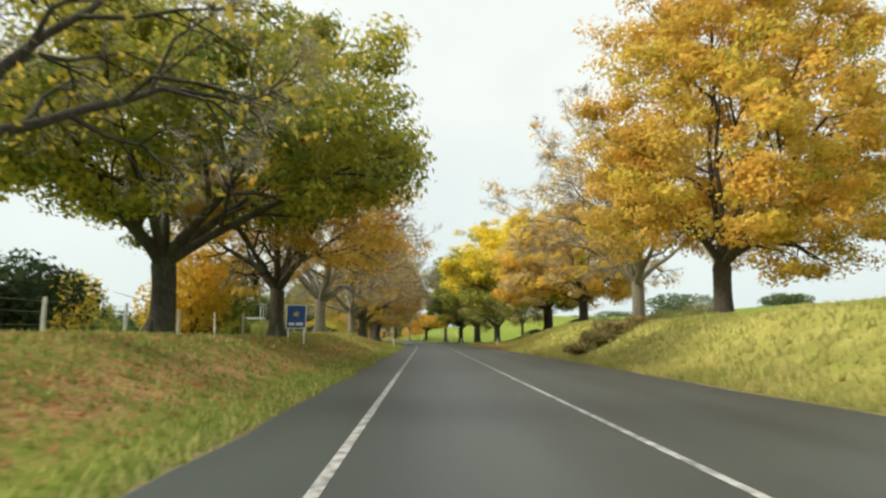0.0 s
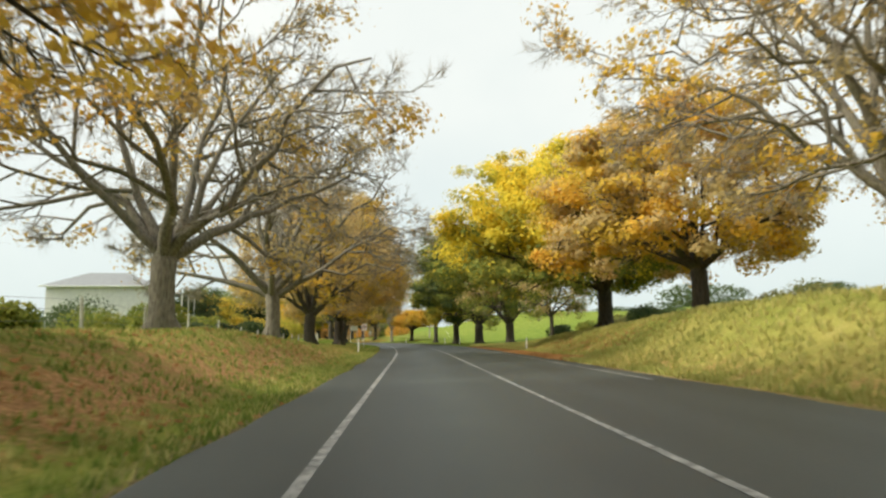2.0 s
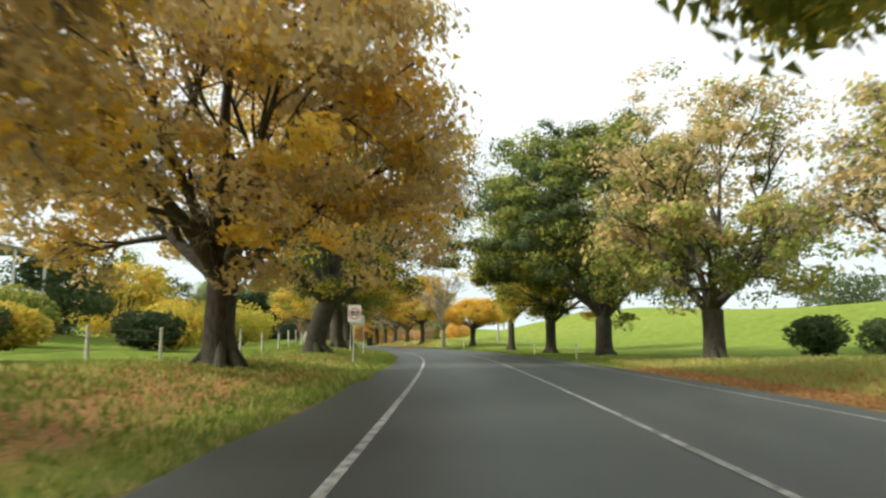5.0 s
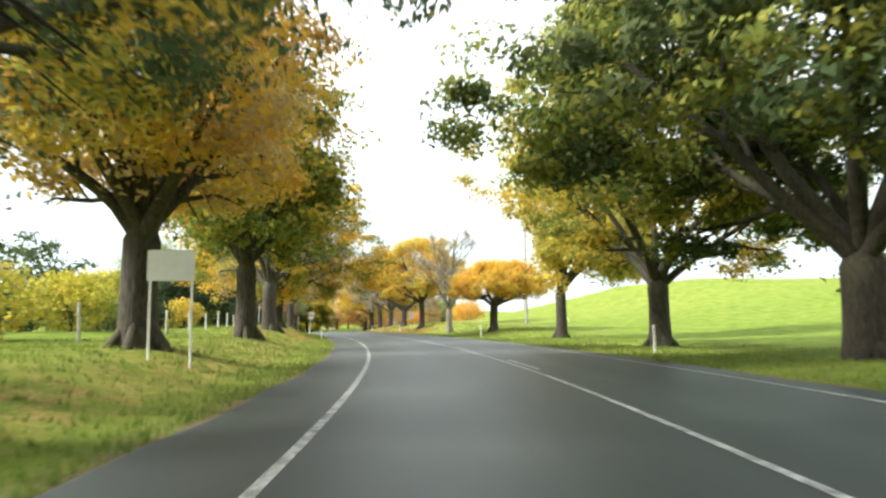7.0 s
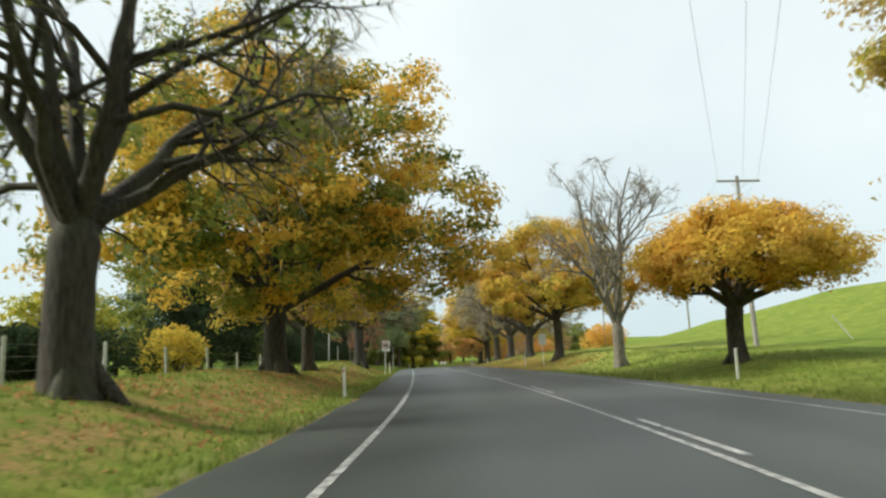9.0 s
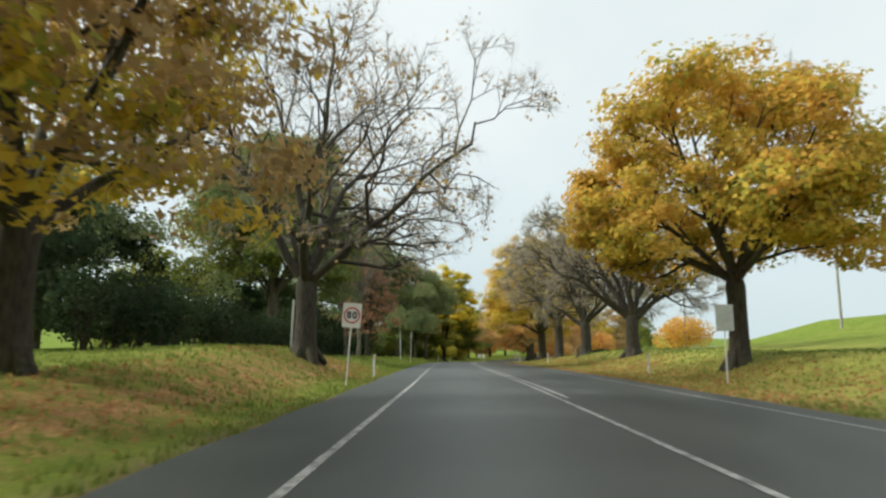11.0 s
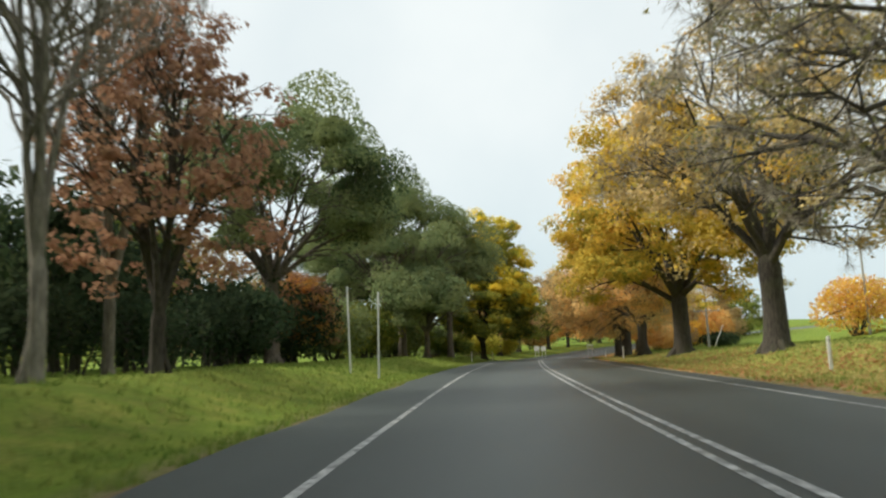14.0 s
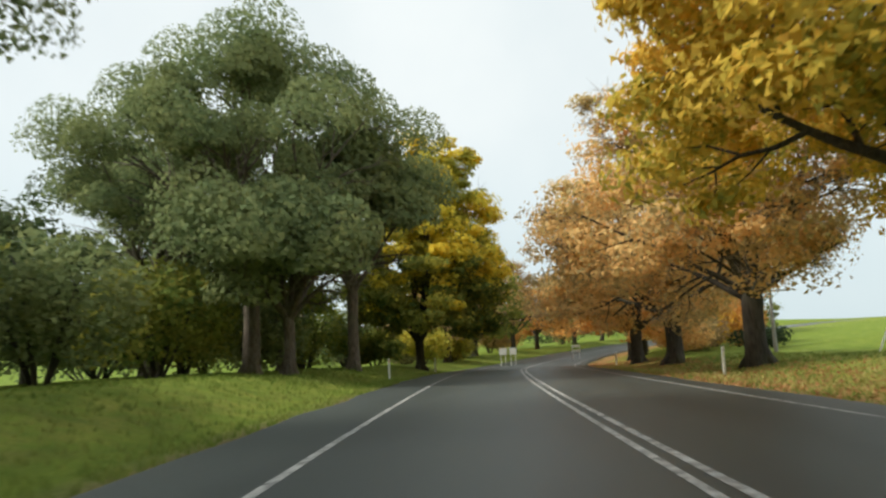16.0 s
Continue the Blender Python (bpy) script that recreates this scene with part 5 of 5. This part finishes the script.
def house():
    ob = thing("house", at(128, -37.5), heading_at(128), "white two-storey weatherboard house with grey iron roof", "house")
    w, d, h = 12.0, 8.0, 6.0
    wall = bmesh.new()
    box(wall, -w / 2, w / 2, -d / 2, d / 2, -1.0, h)
    body = part("wall", wall, WEATHERBOARD, ob, "white weatherboard wall")
    for k in range(26):   # lapped boards on the two seen sides
        z = 0.15 + k * 0.225
        bm = bmesh.new()
        box(bm, -w / 2 - 0.02, w / 2 + 0.02, -d / 2 - 0.03, -d / 2, z, z + 0.205, 0.004)
        box(bm, w / 2, w / 2 + 0.03, -d / 2, d / 2, z, z + 0.205, 0.004)
        part("board", bm, WEATHERBOARD, body)
    bm = bmesh.new()   # hipped roof with eaves
    lo = [bm.verts.new(q) for q in ((-w / 2 - 0.6, -d / 2 - 0.6, h), (w / 2 + 0.6, -d / 2 - 0.6, h), (w / 2 + 0.6, d / 2 + 0.6, h), (-w / 2 - 0.6, d / 2 + 0.6, h))]
    hi = [bm.verts.new(q) for q in ((-2.4, 0, h + 2.0), (2.4, 0, h + 2.0))]
    for f in ((lo[0], lo[1], hi[1], hi[0]), (lo[1], lo[2], hi[1]), (lo[2], lo[3], hi[0], hi[1]), (lo[3], lo[0], hi[0]), lo[::-1]):
        bm.faces.new(f)
    part("roof", bm, IRON, ob, "grey iron roof")
    bm = bmesh.new()
    box(bm, -w / 2 - 0.66, w / 2 + 0.66, -d / 2 - 0.72, -d / 2 - 0.6, h - 0.16, h + 0.02, 0.02)
    part("gutter", bm, WHITE, ob)
    for x in (-3.6, 3.6):
        for z in (0.9,):
            bm = bmesh.new()
            box(bm, x - 0.62, x + 0.62, -d / 2 - 0.07, -d / 2 - 0.02, z, z + 1.35, 0.01)
            win = part("window", bm, WHITE, ob, "white-framed window")
            for a in (-0.29, 0.29):
                bm = bmesh.new()
                box(bm, x + a - 0.25, x + a + 0.25, -d / 2 - 0.078, -d / 2 - 0.066, z + 0.1, z + 1.25)
                part("pane", bm, GLASS_DARK, win)
    # verandah along the end
    bm = bmesh.new()
    box(bm, w / 2, w / 2 + 4.2, -d / 2, d / 2, 5.0, 5.16, 0.02)
    part("verandah_roof", bm, IRON, ob)
    bm = bmesh.new()
    box(bm, w / 2, w / 2 + 4.2, -d / 2, d / 2, 2.3, 2.5, 0.02)
    part("verandah_floor", bm, WHITE, ob)
    for y in (-d / 2 + 0.12, 0, d / 2 - 0.12):
        bm = bmesh.new()
        box(bm, w / 2 + 3.95, w / 2 + 4.1, y - 0.07, y + 0.07, -1.0, 5.0, 0.01)
        part("verandah_post", bm, WHITE, ob)


house()

# ------------------------------------------------------------------ fences


def fence_run(s0, s1, u, step, wires_at, mat, label, group):
    n = int((s1 - s0) / step)
    rng = random.Random(int(s0))
    ob = thing("fence", at(s0, u), 0, label, "fence", group)
    inv = ob.matrix_world.inverted()
    pts = []
    for k in range(n + 1):
        s = s0 + k * step
        b = at(s, u)
        lean = Vector((rng.uniform(-0.06, 0.06), rng.uniform(-0.06, 0.06), rng.uniform(1.05, 1.3)))
        bm = bmesh.new()
        rod(bm, inv @ (b - Vector((0, 0, 0.3))), inv @ (b + lean), 0.065, 8, 0.055)
        part("fence_post", bm, mat, ob)
        pts.append(b)
    for hgt in wires_at:
        p = np.array([inv @ (q + Vector((0, 0, hgt))) for q in pts])
        V, F = tubes([(p, np.full(len(p), 0.006), 4)])
        fast_mesh("fence_wire", V, F, WIRE, ob, True)


fence_run(14, 196, -10.6, 5.2, (0.35, 0.7, 1.0), PALE_TIMBER, "pale timber post and wire fence behind the verge", "fences")

# ------------------------------------------------------------------ grass and fallen leaves


def tufts(name, n, srange, pick_u, leaf, hmin, hmax, seed, label):
    rng = np.random.default_rng(seed)
    s = rng.uniform(*srange, n)
    u = pick_u(rng, s)
    x, y = plan(s, u)
    z = ground_z(s, u)
    V = []
    for k in range(3):
        a = rng.uniform(0, 6.28, n)
        h = rng.uniform(hmin, hmax, n)
        w = h * rng.uniform(0.10, 0.2, n) + 0.012
        ox, oy = rng.normal(0, 0.05, n), rng.normal(0, 0.05, n)
        lx, ly = rng.normal(0, 0.35, n) * h, rng.normal(0, 0.35, n) * h
        b0 = np.stack([x + ox - np.cos(a) * w, y + oy - np.sin(a) * w, z - 0.03], axis=1)
        b1 = np.stack([x + ox + np.cos(a) * w, y + oy + np.sin(a) * w, z - 0.03], axis=1)
        tp = np.stack([x + ox + lx, y + oy + ly, z + h], axis=1)
        V.append(np.stack([b0, b1, tp], axis=1))
    V = np.concatenate(V).reshape(-1, 3)
    F = np.arange(len(V)).reshape(-1, 3)
    ob = fast_mesh(name, V, F, LEAF[leaf], None)
    tagged(ob, label, "grass", kind="stuff")


def lu(rng, s, near=0.15, far=9.0, p=1.6):
    return between(LEFT_EDGE, s) - near - (far - near) * rng.random(len(s)) ** p


def ru(rng, s, near=0.3, far=11.0, p=1.5):
    return between(RIGHT_EDGE, s) + near + (far - near) * rng.random(len(s)) ** p


tufts("grass", 21000, (90, 310), lu, "grass", 0.05, 0.14, 701, "short green grass on the verge with autumn tints")
tufts("grass", 6500, (2, 110), lu, "straw", 0.05, 0.16, 705, "dry straw-coloured grass among the green")
tufts("grass", 13000, (2, 110), lu, "grass", 0.04, 0.13, 706, "short green grass among dry grass")
tufts("grass", 21000, (2, 120), lambda r, s: ru(r, s, np.where(s > 66, 2.0, 0.5), 11.0), "straw", 0.07, 0.24, 702, "dry yellow grass on the road bank")
tufts("grass", 19000, (110, 315), ru, "grass", 0.05, 0.13, 703, "short green grass under the trees")
tufts("grass", 3500, (200, 300), lambda r, s: ru(r, s, 0.8, 6.0), "straw", 0.06, 0.18, 704, "dry grass along the road edge")


def fallen(n, srange, pick_u, seed, label):
    rng = np.random.default_rng(seed)
    # drifts: leaves gather round scattered middles
    m = n // 90
    ms = rng.uniform(*srange, m)
    k = rng.integers(0, m, n)
    s = ms[k] + rng.normal(0, 1.6, n)
    u = pick_u(rng, ms)[k] + rng.normal(0, 0.7, n)
    keep = (u < between(LEFT_EDGE, s) - 0.1) | (u > between(RIGHT_EDGE, s) + 0.1)
    s, u = s[keep], u[keep]
    x, y = plan(s, u)
    c = np.stack([x, y, ground_z(s, u) + 0.03], axis=1)
    V, F = leaves(rng, c, 0.12, flat=0.25)
    ob = fast_mesh("fallen_leaf_litter", V, F, LEAF["fallen"], None)
    tagged(ob, label, "fallen leaves", kind="stuff")


fallen(8000, (2, 120), lambda r, s: lu(r, s, 1.0, 6.0, 1.0), 711, "brown fallen leaves lying on the left verge")
fallen(5000, (152, 224), lambda r, s: lu(r, s, 1.0, 6.0, 1.0), 712, "brown fallen leaves lying on the left verge")
fallen(20000, (66, 110), lambda r, s: ru(r, s, 0.4, 4.5, 1.0), 713, "orange fallen leaves below the bank")
fallen(24000, (198, 330), lambda r, s: ru(r, s, 0.3, 5.0, 1.4), 714, "orange fallen leaves below the bare trees")
